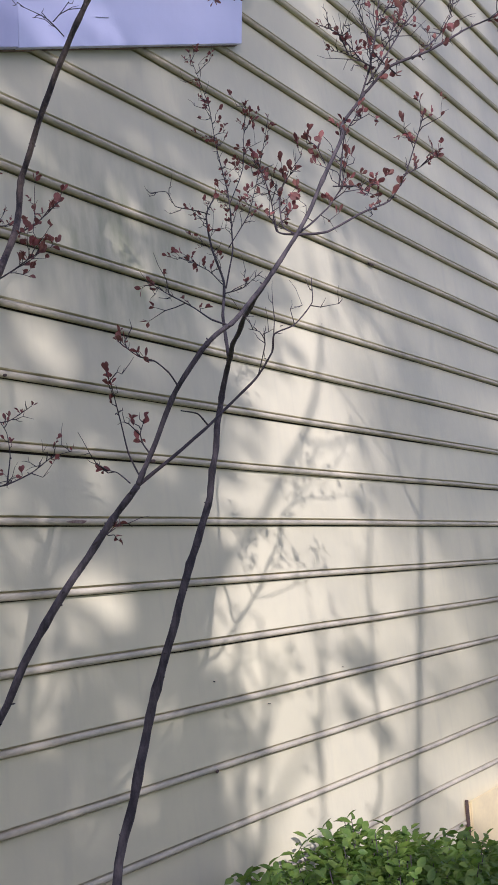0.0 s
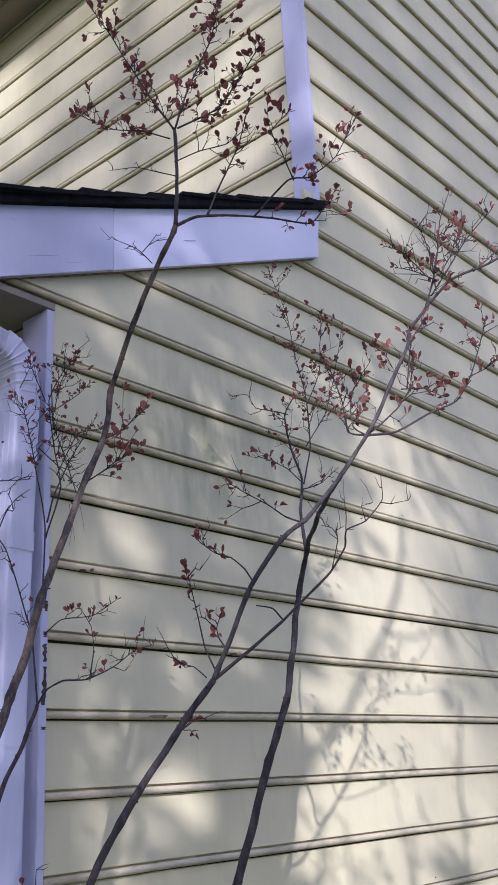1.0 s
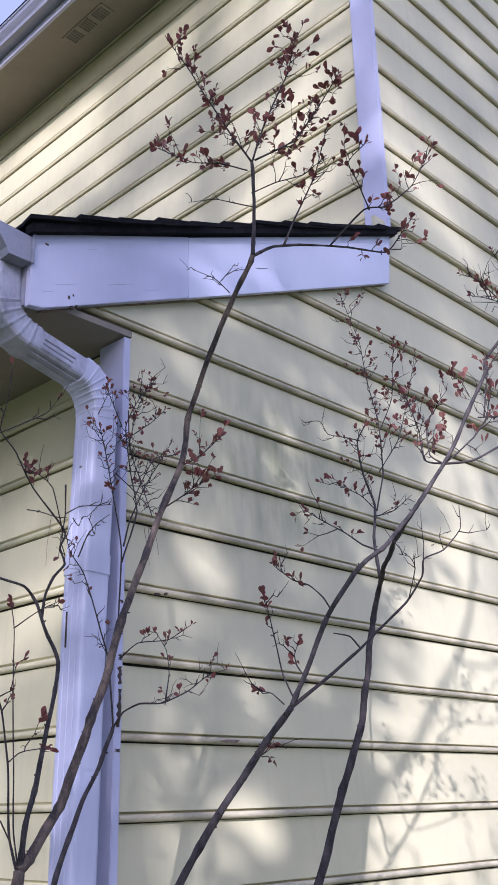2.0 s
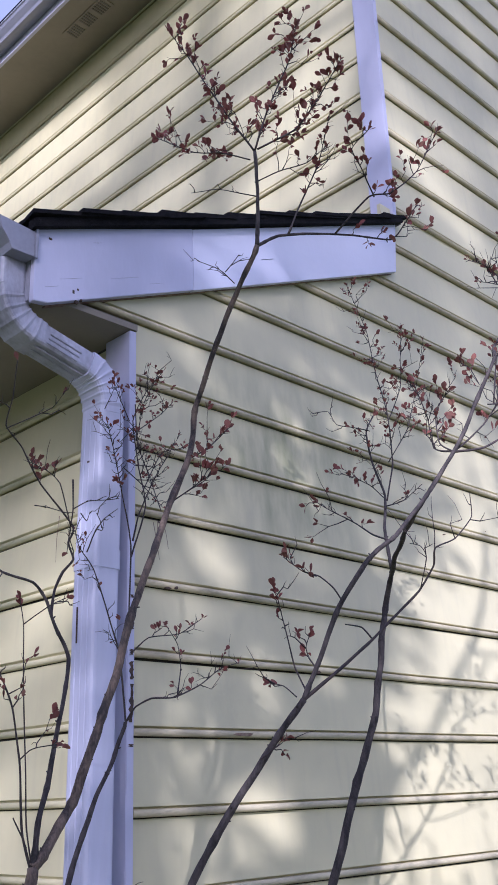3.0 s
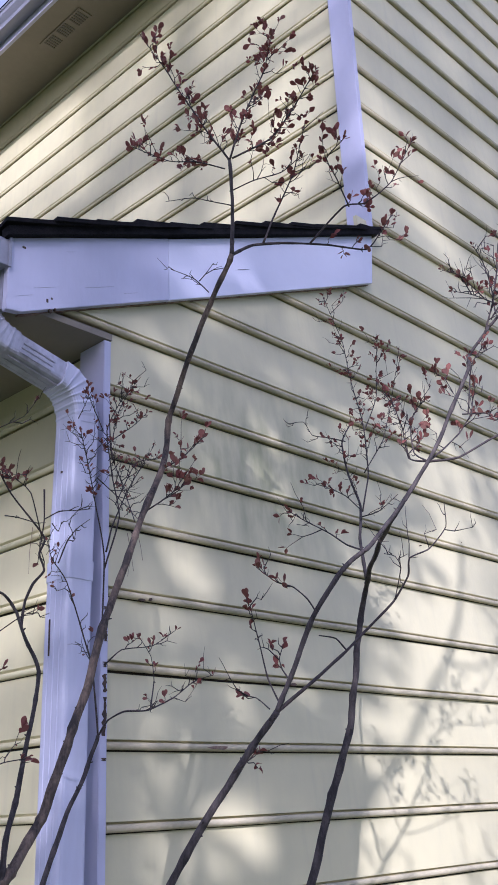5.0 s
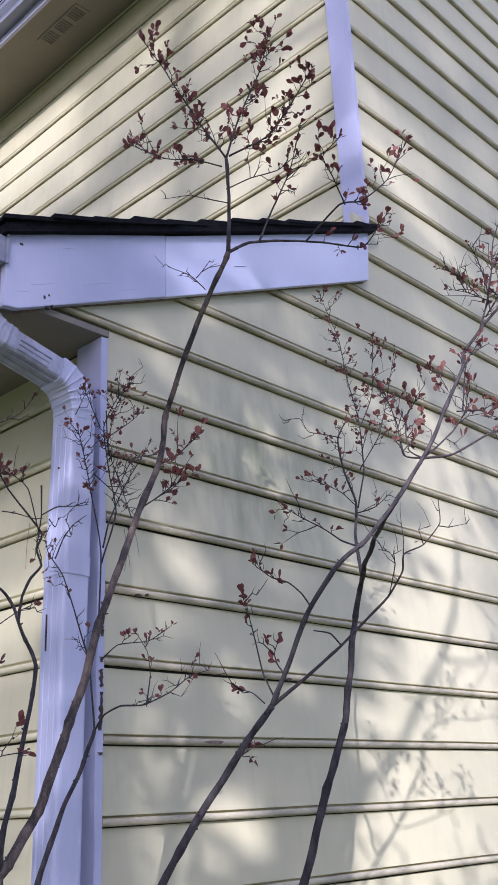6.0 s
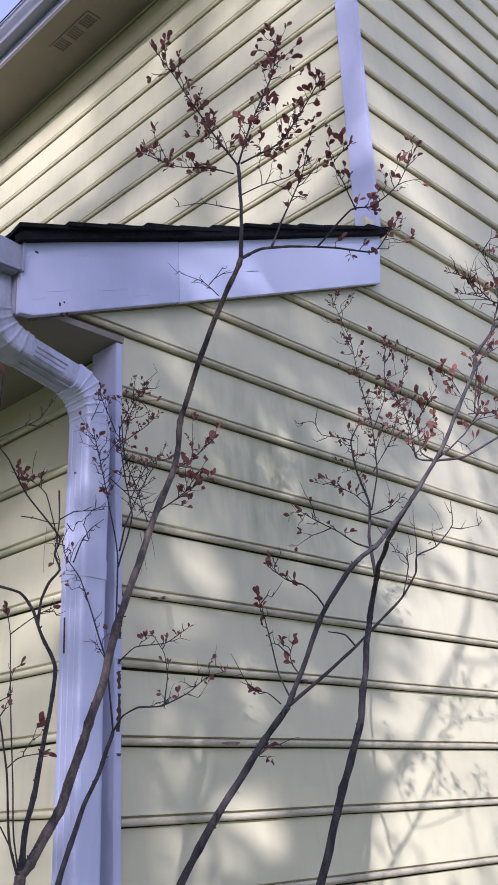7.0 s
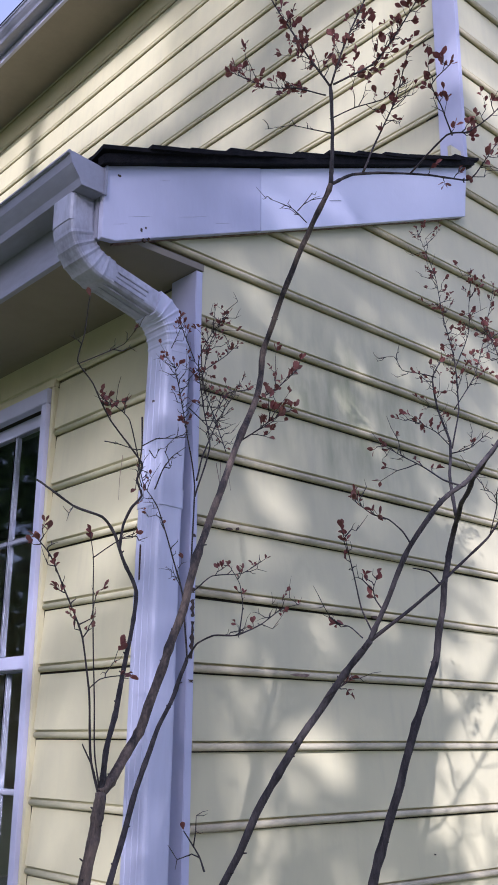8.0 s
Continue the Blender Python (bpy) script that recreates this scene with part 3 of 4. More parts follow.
def tube(path, r0, r1, sides, rough=0.1, bm=None):
    """A tapered, slightly knotty stem along a path."""
    bm = bm or bmesh.new()
    rings = []
    n = len(path)
    ref = Vector((0.3, 0.8, 0.1))
    for i, p in enumerate(path):
        d = (path[min(i + 1, n - 1)] - path[max(i - 1, 0)]).normalized()
        u = d.cross(ref).normalized()
        w = d.cross(u)
        r = r0 + (r1 - r0) * i / (n - 1)
        knot = 1 + rough * 0.9 * noise.noise(p * 40) + (0.2 if (i * 7 + 3) % 12 == 0 and 0 < i < n - 1 and r0 > 0.0032 else 0)
        rings.append([bm.verts.new(p + (u * math.cos(2 * math.pi * k / sides) + w * math.sin(2 * math.pi * k / sides)) * r * knot * (1 + 0.5 * rough * noise.noise(p * 60 + Vector((k, 0, 0))))) for k in range(sides)])
    for a, b in zip(rings, rings[1:]):
        for k in range(sides):
            bm.faces.new((a[k], a[(k + 1) % sides], b[(k + 1) % sides], b[k]))
    bm.faces.new(rings[0]), bm.faces.new(rings[-1])
    return bm


TWIGLETS = {}


def put_leaf(tree, at, d, rnd, size=1.0):
    ob = new("leaf", rnd.choice(RED_LEAVES))
    ob.parent = tree
    ob.matrix_basis = aim(at, d, rnd.uniform(-1.5, 1.5), size * rnd.uniform(0.7, 1.2))


def leafy_tip(tree, at, d, rnd, count, size):
    for q in range(count):
        v = Vector(d).normalized() * 0.8 + Vector((rnd.gauss(0, 1), rnd.gauss(0, 1), rnd.gauss(0.6, 0.7))).normalized() * 0.75
        put_leaf(tree, at + v * 0.001 - Vector(d).normalized() * rnd.uniform(0, 0.012) * (q > 1), v, rnd, size)


def stem(tree, name, r0, r1, pts, leaves=0.0, twigs=0.0, seed=0, size=1.0, mat=None, start=0.3, bare=0.35):
    """A stem with side twigs (per metre) and leaf tufts."""
    rnd = random.Random(seed)
    path = smooth_path(pts, 8)
    path = [p + noise.noise_vector(p * 14) * min(0.0045, r0 * 0.6) if 0 < i < len(path) - 1 else p for i, p in enumerate(path)]
    thick = r0 > 0.0032
    part(name, tube(path, r0, r1, 10 if thick else 6, 0.2 if thick else 0.2), mat or (BARK if thick else TWIG), tree, smooth=True)
    length = sum((b - a).length for a, b in zip(path, path[1:]))
    if thick:
        spur = TWIGLETS.setdefault(tree, bmesh.new())
        for q in range(int(8 * length)):
            i = rnd.randrange(1, len(path) - 1)
            d = (path[i + 1] - path[i]).normalized()
            out = Vector((rnd.gauss(0, 1), rnd.gauss(0, 1), rnd.gauss(0, 1)))
            out = (out - d * out.dot(d)).normalized() + d * 0.5
            rr = r0 + (r1 - r0) * i / len(path)
            tube([path[i] + out * rr * 0.5, path[i] + out * (rr + 0.002), path[i] + out * (rr + rnd.uniform(0.002, 0.0045))], 0.0016, 0.0009, 5, 0.2, spur)
    bm = TWIGLETS.setdefault(tree, bmesh.new())
    count = int(round((1.35 if twigs < 60 else 0.85) * twigs * length))
    for q in range(count):
        s = start + (1 - start) * (q + rnd.random()) / count
        i = min(int(s * (len(path) - 1)), len(path) - 2)
        p, d = path[i], (path[i + 1] - path[i]).normalized()
        out = Vector((rnd.gauss(0, 1), rnd.gauss(0, 1), rnd.gauss(0.35, 0.6))).normalized()
        out = (out - d * out.dot(d) * 0.6 + d * 0.65).normalized()
        ln = rnd.uniform(0.010, 0.025) if rnd.random() < 0.62 else rnd.uniform(0.03, 0.07)

        def bent(amount):
            return Vector((rnd.uniform(-1, 1), rnd.uniform(-1, 1), rnd.uniform(-1, 1))) * ln * amount

        knee = p + out * ln * 0.3 + bent(0.12)
        mid = p + out * ln * 0.62 + bent(0.2)
        tip = p + out * ln + bent(0.16) + Vector((0, 0, rnd.uniform(-0.1, 0.4) * ln))
        if ln > 0.024:
            for root, reach in ((knee, 0.3), (mid, 0.38)):
                side = root + (out + bent(1.0 / ln)).normalized() * ln * reach * rnd.uniform(0.6, 1.2)
                tube([root, root.lerp(side, 0.5) + bent(0.05), side], 0.0007, 0.00025, 4, 0.15, bm)
                if rnd.random() > bare + 0.25:
                    leafy_tip(tree, side, side - root, rnd, 3, size)
        tube([p, knee, mid, mid.lerp(tip, 0.6) + bent(0.04), tip], min(r0, 0.0011), 0.0003, 4, 0.15, bm)
        if rnd.random() > bare:
            leafy_tip(tree, tip, tip - mid, rnd, rnd.choice((3, 4, 4, 5)), size)
            if rnd.random() < 0.4:
                leafy_tip(tree, mid, out, rnd, 1, size * 0.8)
    if leaves:
        leafy_tip(tree, path[-1], path[-1] - path[-2], rnd, int(leaves), size)


# crape myrtles in front of the corner ---------------------------------------------
myrtle = thing("crape_myrtle", "slender crape myrtle with tan bark and maroon young leaves", "tree", group="crape myrtles")
myrtle_low = thing("crape_myrtle", "thin bare crape myrtle stem close to the downspout", "tree", group="crape myrtles")
myrtle_front = thing("crape_myrtle", "leaning forked crape myrtle with few maroon leaves", "tree", group="crape myrtles")
myrtle_back = thing("crape_myrtle", "upright grey crape myrtle close to the gable wall", "tree", group="crape myrtles")
stem(myrtle, "trunk", 0.00944, 0.00816, [(-0.700, -0.500, 0.000), (-0.660, -0.520, 0.600), (-0.596, -0.526, 1.286), (-0.586, -0.525, 1.350), (-0.577, -0.526, 1.406)], mat=BARK_TAN, seed=3, size=1)
stem(myrtle, "trunk", 0.0079, 0.0048, [(-0.577, -0.526, 1.406), (-0.542, -0.524, 1.447), (-0.502, -0.515, 1.496), (-0.470, -0.517, 1.580), (-0.431, -0.520, 1.680), (-0.391, -0.510, 1.789), (-0.314, -0.492, 1.950), (-0.206, -0.454, 2.134), (-0.199, -0.459, 2.217), (-0.201, -0.492, 2.278), (-0.196, -0.588, 2.434), (-0.184, -0.631, 2.511)], mat=BARK_TAN, seed=4, size=0.66)
stem(myrtle, "limb", 0.00456, 0.0032, [(-0.184, -0.631, 2.511), (-0.181, -0.637, 2.589), (-0.184, -0.635, 2.730)], seed=5, size=0.66)
stem(myrtle, "twig", 0.00266, 0.0008, [(-0.184, -0.635, 2.730), (-0.228, -0.606, 2.809), (-0.263, -0.561, 2.924), (-0.301, -0.516, 3.036)], leaves=4, twigs=119, bare=0.15, start=0.1, seed=6, size=0.66)
stem(myrtle, "twig", 0.00228, 0.0008, [(-0.184, -0.635, 2.730), (-0.176, -0.670, 2.819), (-0.140, -0.699, 2.935), (-0.104, -0.699, 3.055)], leaves=4, twigs=127, bare=0.12, start=0.1, seed=7, size=0.66)
stem(myrtle, "twig", 0.00228, 0.0008, [(-0.182, -0.641, 2.733), (-0.131, -0.704, 2.773), (-0.113, -0.754, 2.829), (-0.098, -0.809, 2.902)], leaves=4, twigs=127, bare=0.12, start=0.15, seed=8, size=0.66)
stem(myrtle, "twig", 0.00167, 0.0008, [(-0.184, -0.622, 2.717), (-0.231, -0.588, 2.729), (-0.263, -0.538, 2.742), (-0.320, -0.489, 2.776)], leaves=4, twigs=110, bare=0.2, start=0.2, seed=9, size=0.66)
stem(myrtle, "twig", 0.00152, 0.0008, [(-0.178, -0.626, 2.663), (-0.152, -0.670, 2.679), (-0.113, -0.712, 2.695), (-0.093, -0.750, 2.724)], twigs=40, bare=0.6, start=0.3, seed=10, size=0.66)
stem(myrtle, "twig", 0.00152, 0.00056, [(-0.182, -0.635, 2.623), (-0.222, -0.624, 2.618), (-0.257, -0.597, 2.625), (-0.292, -0.560, 2.620)], twigs=25, bare=1, start=0.3, seed=11, size=0.66)
stem(myrtle, "limb", 0.00342, 0.0008, [(-0.184, -0.631, 2.511), (-0.136, -0.645, 2.546), (-0.066, -0.660, 2.573), (0.003, -0.722, 2.569), (0.071, -0.770, 2.564), (0.076, -0.805, 2.590), (0.077, -0.836, 2.616)], leaves=2, twigs=18, bare=0.5, start=0.5, seed=12, size=0.66)
stem(myrtle, "twig", 0.00228, 0.0008, [(-0.123, -0.661, 2.549), (-0.097, -0.677, 2.626), (-0.072, -0.708, 2.716), (-0.084, -0.756, 2.802)], leaves=3, twigs=54, bare=0.4, start=0.4, seed=13, size=0.66)
stem(myrtle, "twig", 0.00213, 0.0008, [(-0.027, -0.702, 2.568), (-0.004, -0.778, 2.630), (0.022, -0.816, 2.631), (0.044, -0.867, 2.665), (0.042, -0.924, 2.727)], leaves=5, twigs=40, bare=0.45, start=0.3, seed=14, size=0.66)
stem(myrtle, "twig", 0.00152, 0.0008, [(0.004, -0.786, 2.629), (-0.070, -0.819, 2.637), (-0.115, -0.830, 2.662), (-0.135, -0.889, 2.664)], leaves=4, twigs=60, bare=0.3, start=0.2, seed=15, size=0.66)
stem(myrtle, "twig", 0.00137, 0.00056, [(-0.204, -0.584, 2.439), (-0.241, -0.580, 2.458), (-0.284, -0.564, 2.468)], twigs=30, bare=1, start=0.2, seed=16, size=0.66)
stem(myrtle, "twig", 0.00106, 0.00056, [(-0.231, -0.586, 2.453), (-0.226, -0.602, 2.467), (-0.222, -0.618, 2.482)], twigs=30, bare=1, start=0.2, seed=17, size=0.66)
stem(myrtle, "twig", 0.00152, 0.0008, [(-0.223, -0.451, 2.102), (-0.202, -0.477, 2.117), (-0.189, -0.496, 2.132), (-0.182, -0.513, 2.152)], leaves=4, twigs=101, bare=0.2, start=0.2, seed=18, size=0.66)
stem(myrtle, "twig", 0.00152, 0.0008, [(-0.278, -0.473, 2.003), (-0.258, -0.498, 2.022), (-0.242, -0.520, 2.041), (-0.229, -0.537, 2.052)], leaves=4, twigs=101, bare=0.2, start=0.2, seed=19, size=0.66)
stem(myrtle, "limb", 0.00456, 0.0016, [(-0.577, -0.526, 1.406), (-0.571, -0.528, 1.463), (-0.546, -0.509, 1.519), (-0.507, -0.483, 1.632), (-0.484, -0.460, 1.708), (-0.498, -0.447, 1.754), (-0.512, -0.436, 1.801), (-0.541, -0.436, 1.830), (-0.598, -0.439, 1.839), (-0.664, -0.433, 1.871)], twigs=3, bare=1.0, start=0.7, seed=20, size=0.58)
stem(myrtle, "twig", 0.00266, 0.0008, [(-0.503, -0.437, 1.778), (-0.494, -0.429, 1.824), (-0.482, -0.433, 1.854), (-0.465, -0.439, 1.877), (-0.471, -0.431, 1.906), (-0.464, -0.433, 1.937), (-0.522, -0.418, 2.004), (-0.560, -0.417, 2.062), (-0.591, -0.413, 2.097), (-0.593, -0.434, 2.142), (-0.601, -0.458, 2.199)], leaves=1, twigs=8, bare=0.85, start=0.3, seed=21, size=0.58)
stem(myrtle, "twig", 0.00114, 0.00056, [(-0.590, -0.412, 2.092), (-0.560, -0.439, 2.110), (-0.533, -0.465, 2.128), (-0.523, -0.484, 2.152)], leaves=3, twigs=25, bare=0.7, start=0.3, seed=22, size=0.58)
stem(myrtle, "twig", 0.00114, 0.00064, [(-0.467, -0.431, 1.937), (-0.495, -0.437, 2.006), (-0.520, -0.429, 2.028), (-0.536, -0.419, 2.031)], leaves=3, twigs=45, bare=0.4, start=0.4, seed=23, size=0.58)
stem(myrtle, "twig", 0.00213, 0.0008, [(-0.579, -0.525, 1.400), (-0.589, -0.516, 1.448), (-0.592, -0.514, 1.487), (-0.598, -0.512, 1.550), (-0.612, -0.509, 1.623), (-0.626, -0.494, 1.673), (-0.655, -0.478, 1.744), (-0.678, -0.470, 1.771)], leaves=6, twigs=24, bare=0.36, start=0.55, seed=24, size=0.58)
stem(myrtle, "twig", 0.00137, 0.00064, [(-0.578, -0.526, 1.403), (-0.574, -0.502, 1.455), (-0.573, -0.491, 1.527), (-0.575, -0.478, 1.671), (-0.574, -0.469, 1.751), (-0.578, -0.463, 1.792)], leaves=6, seed=25, size=0.58)
stem(myrtle, "twig", 0.00106, 0.00064, [(-0.598, -0.512, 1.550), (-0.586, -0.520, 1.563), (-0.576, -0.527, 1.567), (-0.552, -0.543, 1.571)], leaves=5, twigs=30, bare=0.4, start=0.4, seed=26, size=0.58)
stem(myrtle, "twig", 0.00106, 0.00064, [(-0.575, -0.469, 1.753), (-0.553, -0.475, 1.771), (-0.537, -0.489, 1.785), (-0.520, -0.503, 1.795)], leaves=2, twigs=20, bare=0.62, start=0.5, seed=27, size=0.58)
stem(myrtle, "twig", 0.00137, 0.00096, [(-0.582, -0.515, 1.432), (-0.590, -0.515, 1.448), (-0.601, -0.508, 1.473)], seed=28, size=0.58)
stem(myrtle_low, "trunk", 0.00656, 0.004, [(-0.660, -0.360, 0.000), (-0.520, -0.290, 0.700), (-0.343, -0.219, 1.233), (-0.274, -0.189, 1.387), (-0.212, -0.170, 1.499), (-0.154, -0.154, 1.588), (-0.130, -0.151, 1.640)], seed=29, size=0.5)
stem(myrtle_low, "twig", 0.00228, 0.0008, [(-0.130, -0.151, 1.640), (-0.159, -0.221, 1.663), (-0.167, -0.280, 1.674), (-0.132, -0.310, 1.675), (-0.030, -0.272, 1.708), (0.042, -0.248, 1.745), (0.113, -0.237, 1.765)], leaves=3, twigs=28, bare=0.81, start=0.4, seed=30, size=0.5)
stem(myrtle_low, "twig", 0.00152, 0.00064, [(-0.123, -0.306, 1.679), (-0.096, -0.285, 1.736), (-0.072, -0.248, 1.788), (-0.094, -0.237, 1.828)], leaves=4, twigs=25, bare=0.55, start=0.3, seed=31, size=0.5)
stem(myrtle_low, "twig", 0.00152, 0.00064, [(-0.173, -0.225, 1.768), (-0.162, -0.265, 1.793), (-0.129, -0.321, 1.796), (-0.099, -0.355, 1.824)], leaves=3, twigs=28, bare=0.55, start=0.4, seed=32, size=0.5)
stem(myrtle_low, "twig", 0.00213, 0.0008, [(-0.130, -0.151, 1.640), (-0.132, -0.131, 1.776), (-0.145, -0.111, 1.855), (-0.173, -0.091, 1.960), (-0.200, -0.073, 2.009), (-0.214, -0.075, 2.045)], leaves=2, twigs=25, bare=0.59, start=0.2, seed=33, size=0.5)
stem(myrtle_low, "twig", 0.00198, 0.0008, [(-0.093, -0.110, 1.843), (-0.094, -0.118, 2.020), (-0.121, -0.116, 2.146), (-0.152, -0.128, 2.230), (-0.177, -0.137, 2.288)], leaves=3, twigs=45, bare=0.66, start=0.5, seed=34, size=0.5)
stem(myrtle_low, "twig", 0.00198, 0.0008, [(-0.090, -0.114, 1.995), (-0.072, -0.142, 2.111), (-0.072, -0.115, 2.211), (-0.075, -0.098, 2.326), (-0.039, -0.101, 2.408), (-0.004, -0.120, 2.464)], leaves=3, twigs=45, bare=0.66, start=0.35, seed=35, size=0.5)
stem(myrtle_low, "twig", 0.00137, 0.00064, [(-0.083, -0.141, 2.135), (-0.038, -0.155, 2.237), (0.017, -0.171, 2.260)], leaves=3, twigs=45, bare=0.7, start=0.3, seed=36, size=0.5)
stem(myrtle_low, "twig", 0.00137, 0.00064, [(-0.082, -0.093, 2.326), (-0.111, -0.095, 2.374), (-0.134, -0.097, 2.410)], leaves=5, twigs=60, bare=0.4, start=0.2, seed=37, size=0.5)
stem(myrtle_low, "twig", 0.00137, 0.00064, [(-0.104, -0.235, 2.071), (-0.077, -0.162, 2.172), (-0.073, -0.125, 2.236), (-0.063, -0.096, 2.302)], leaves=2, twigs=55, bare=0.74, start=0.1, seed=38, size=0.5)
stem(myrtle_front, "twig", 0.00152, 0.0008, [(-0.487, -0.653, 1.307), (-0.492, -0.646, 1.328), (-0.507, -0.630, 1.359)], leaves=1, twigs=30, bare=0.93, start=0.4, seed=39, size=0.5)
stem(myrtle_front, "limb", 0.00577, 0.0051, [(-0.760, -0.520, 0.000), (-0.620, -0.580, 0.700), (-0.510, -0.630, 1.150), (-0.426, -0.690, 1.380), (-0.368, -0.737, 1.499), (-0.320, -0.774, 1.582), (-0.300, -0.800, 1.621)], seed=40, size=0.7)
stem(myrtle_front, "limb", 0.00405, 0.00306, [(-0.300, -0.800, 1.621), (-0.282, -0.812, 1.669), (-0.258, -0.844, 1.755), (-0.226, -0.871, 1.819), (-0.200, -0.880, 1.845), (-0.170, -0.895, 1.869), (-0.109, -0.900, 1.927), (-0.029, -0.924, 2.026), (0.052, -0.945, 2.160), (0.089, -0.961, 2.232), (0.149, -0.931, 2.286), (0.182, -0.962, 2.347)], seed=41, size=0.7)
stem(myrtle_front, "twig", 0.00319, 0.0008, [(0.182, -0.962, 2.347), (0.213, -1.002, 2.395), (0.276, -1.055, 2.434), (0.331, -1.103, 2.479), (0.388, -1.153, 2.519), (0.430, -1.208, 2.579)], leaves=4, twigs=35, bare=0.59, start=0.2, seed=42, size=0.7)
stem(myrtle_front, "twig", 0.00228, 0.0008, [(0.181, -0.956, 2.344), (0.195, -0.971, 2.399), (0.217, -0.977, 2.473), (0.235, -0.981, 2.548), (0.258, -0.998, 2.621)], leaves=4, twigs=70, bare=0.62, start=0.1, seed=43, size=0.7)
stem(myrtle_front, "twig", 0.0019, 0.0008, [(0.188, -0.966, 2.364), (0.210, -1.006, 2.425), (0.237, -1.032, 2.483), (0.277, -1.077, 2.550)], leaves=4, twigs=60, bare=0.62, start=0.1, seed=44, size=0.7)
stem(myrtle_front, "twig", 0.00312, 0.00068, [(-0.300, -0.800, 1.621), (-0.257, -0.823, 1.657), (-0.188, -0.837, 1.706), (-0.125, -0.848, 1.754), (-0.090, -0.873, 1.794), (-0.081, -0.900, 1.832), (-0.099, -0.918, 1.856), (-0.084, -0.947, 1.867), (-0.074, -0.977, 1.899), (-0.082, -0.983, 1.936)], twigs=9, bare=0.93, start=0.5, seed=45, size=0.7)
stem(myrtle_front, "twig", 0.00106, 0.00056, [(-0.089, -0.876, 1.798), (-0.105, -0.904, 1.842), (-0.121, -0.906, 1.858), (-0.140, -0.899, 1.861)], twigs=40, bare=1.0, start=0.2, seed=46, size=0.7)
stem(myrtle_front, "twig", 0.00167, 0.00064, [(-0.255, -0.850, 1.762), (-0.266, -0.842, 1.784), (-0.275, -0.823, 1.804), (-0.286, -0.799, 1.815), (-0.303, -0.774, 1.840)], leaves=4, twigs=30, bare=0.4, start=0.5, seed=47, size=0.54)
stem(myrtle_front, "twig", 0.00152, 0.00064, [(-0.289, -0.799, 1.629), (-0.297, -0.781, 1.671), (-0.302, -0.772, 1.723), (-0.304, -0.764, 1.758), (-0.310, -0.763, 1.784)], leaves=5, twigs=36, bare=0.4, start=0.5, seed=48, size=0.54)
stem(myrtle_front, "twig", 0.00137, 0.00064, [(-0.282, -0.812, 1.665), (-0.283, -0.798, 1.683), (-0.287, -0.797, 1.699), (-0.284, -0.805, 1.720)], leaves=6, twigs=54, bare=0.32, start=0.3, seed=49, size=0.54)
stem(myrtle_front, "twig", 0.00106, 0.00064, [(-0.300, -0.786, 1.626), (-0.307, -0.766, 1.644), (-0.311, -0.734, 1.652)], leaves=5, twigs=20, bare=0.48, start=0.5, seed=50, size=0.54)
stem(myrtle_front, "twig", 0.00167, 0.00096, [(-0.176, -0.838, 1.715), (-0.195, -0.834, 1.732), (-0.220, -0.821, 1.736)], seed=51, size=0.54)
stem(myrtle_front, "twig", 0.00106, 0.00064, [(-0.350, -0.755, 1.540), (-0.339, -0.767, 1.551), (-0.327, -0.779, 1.562)], leaves=4, twigs=40, bare=0.48, start=0.3, seed=52, size=0.54)
stem(myrtle_front, "twig", 0.00167, 0.00064, [(-0.175, -0.887, 1.863), (-0.162, -0.844, 1.883), (-0.144, -0.797, 1.915), (-0.134, -0.741, 1.949), (-0.131, -0.695, 1.981)], leaves=5, twigs=26, bare=0.4, start=0.4, seed=53, size=0.54)
stem(myrtle_back, "trunk", 0.00992, 0.0032, [(-0.320, -0.420, 0.000), (-0.190, -0.450, 0.500), (-0.046, -0.474, 0.956), (0.041, -0.484, 1.211), (0.091, -0.514, 1.382), (0.138, -0.533, 1.525), (0.183, -0.550, 1.640), (0.201, -0.564, 1.776), (0.223, -0.563, 1.848), (0.207, -0.594, 1.905), (0.132, -0.666, 1.915), (0.057, -0.746, 1.938), (-0.076, -0.880, 1.939), (-0.063, -0.914, 1.984)], seed=54, size=0.55)
stem(myrtle_back, "limb", 0.0038, 0.0016, [(0.261, -0.558, 1.937), (0.318, -0.506, 2.043), (0.422, -0.437, 2.156), (0.463, -0.375, 2.263), (0.475, -0.354, 2.350), (0.513, -0.354, 2.411)], leaves=3, twigs=30, bare=0.6, start=0.4, seed=55, size=0.55)
stem(myrtle_back, "twig", 0.00228, 0.00064, [(0.427, -0.438, 2.143), (0.494, -0.415, 2.260), (0.535, -0.382, 2.409), (0.561, -0.335, 2.550), (0.586, -0.297, 2.694), (0.545, -0.273, 2.835)], leaves=4, twigs=51, bare=0.35, start=0.25, seed=56, size=0.55)
stem(myrtle_back, "twig", 0.00152, 0.00064, [(0.479, -0.363, 2.355), (0.449, -0.332, 2.367), (0.421, -0.303, 2.377), (0.399, -0.296, 2.409), (0.373, -0.265, 2.407)], twigs=35, bare=1, start=0.2, seed=57, size=0.55)
stem(myrtle_back, "twig", 0.00152, 0.00064, [(0.540, -0.381, 2.396), (0.612, -0.375, 2.508), (0.664, -0.349, 2.626), (0.679, -0.350, 2.718)], leaves=4, twigs=67, bare=0.3, start=0.2, seed=58, size=0.55)
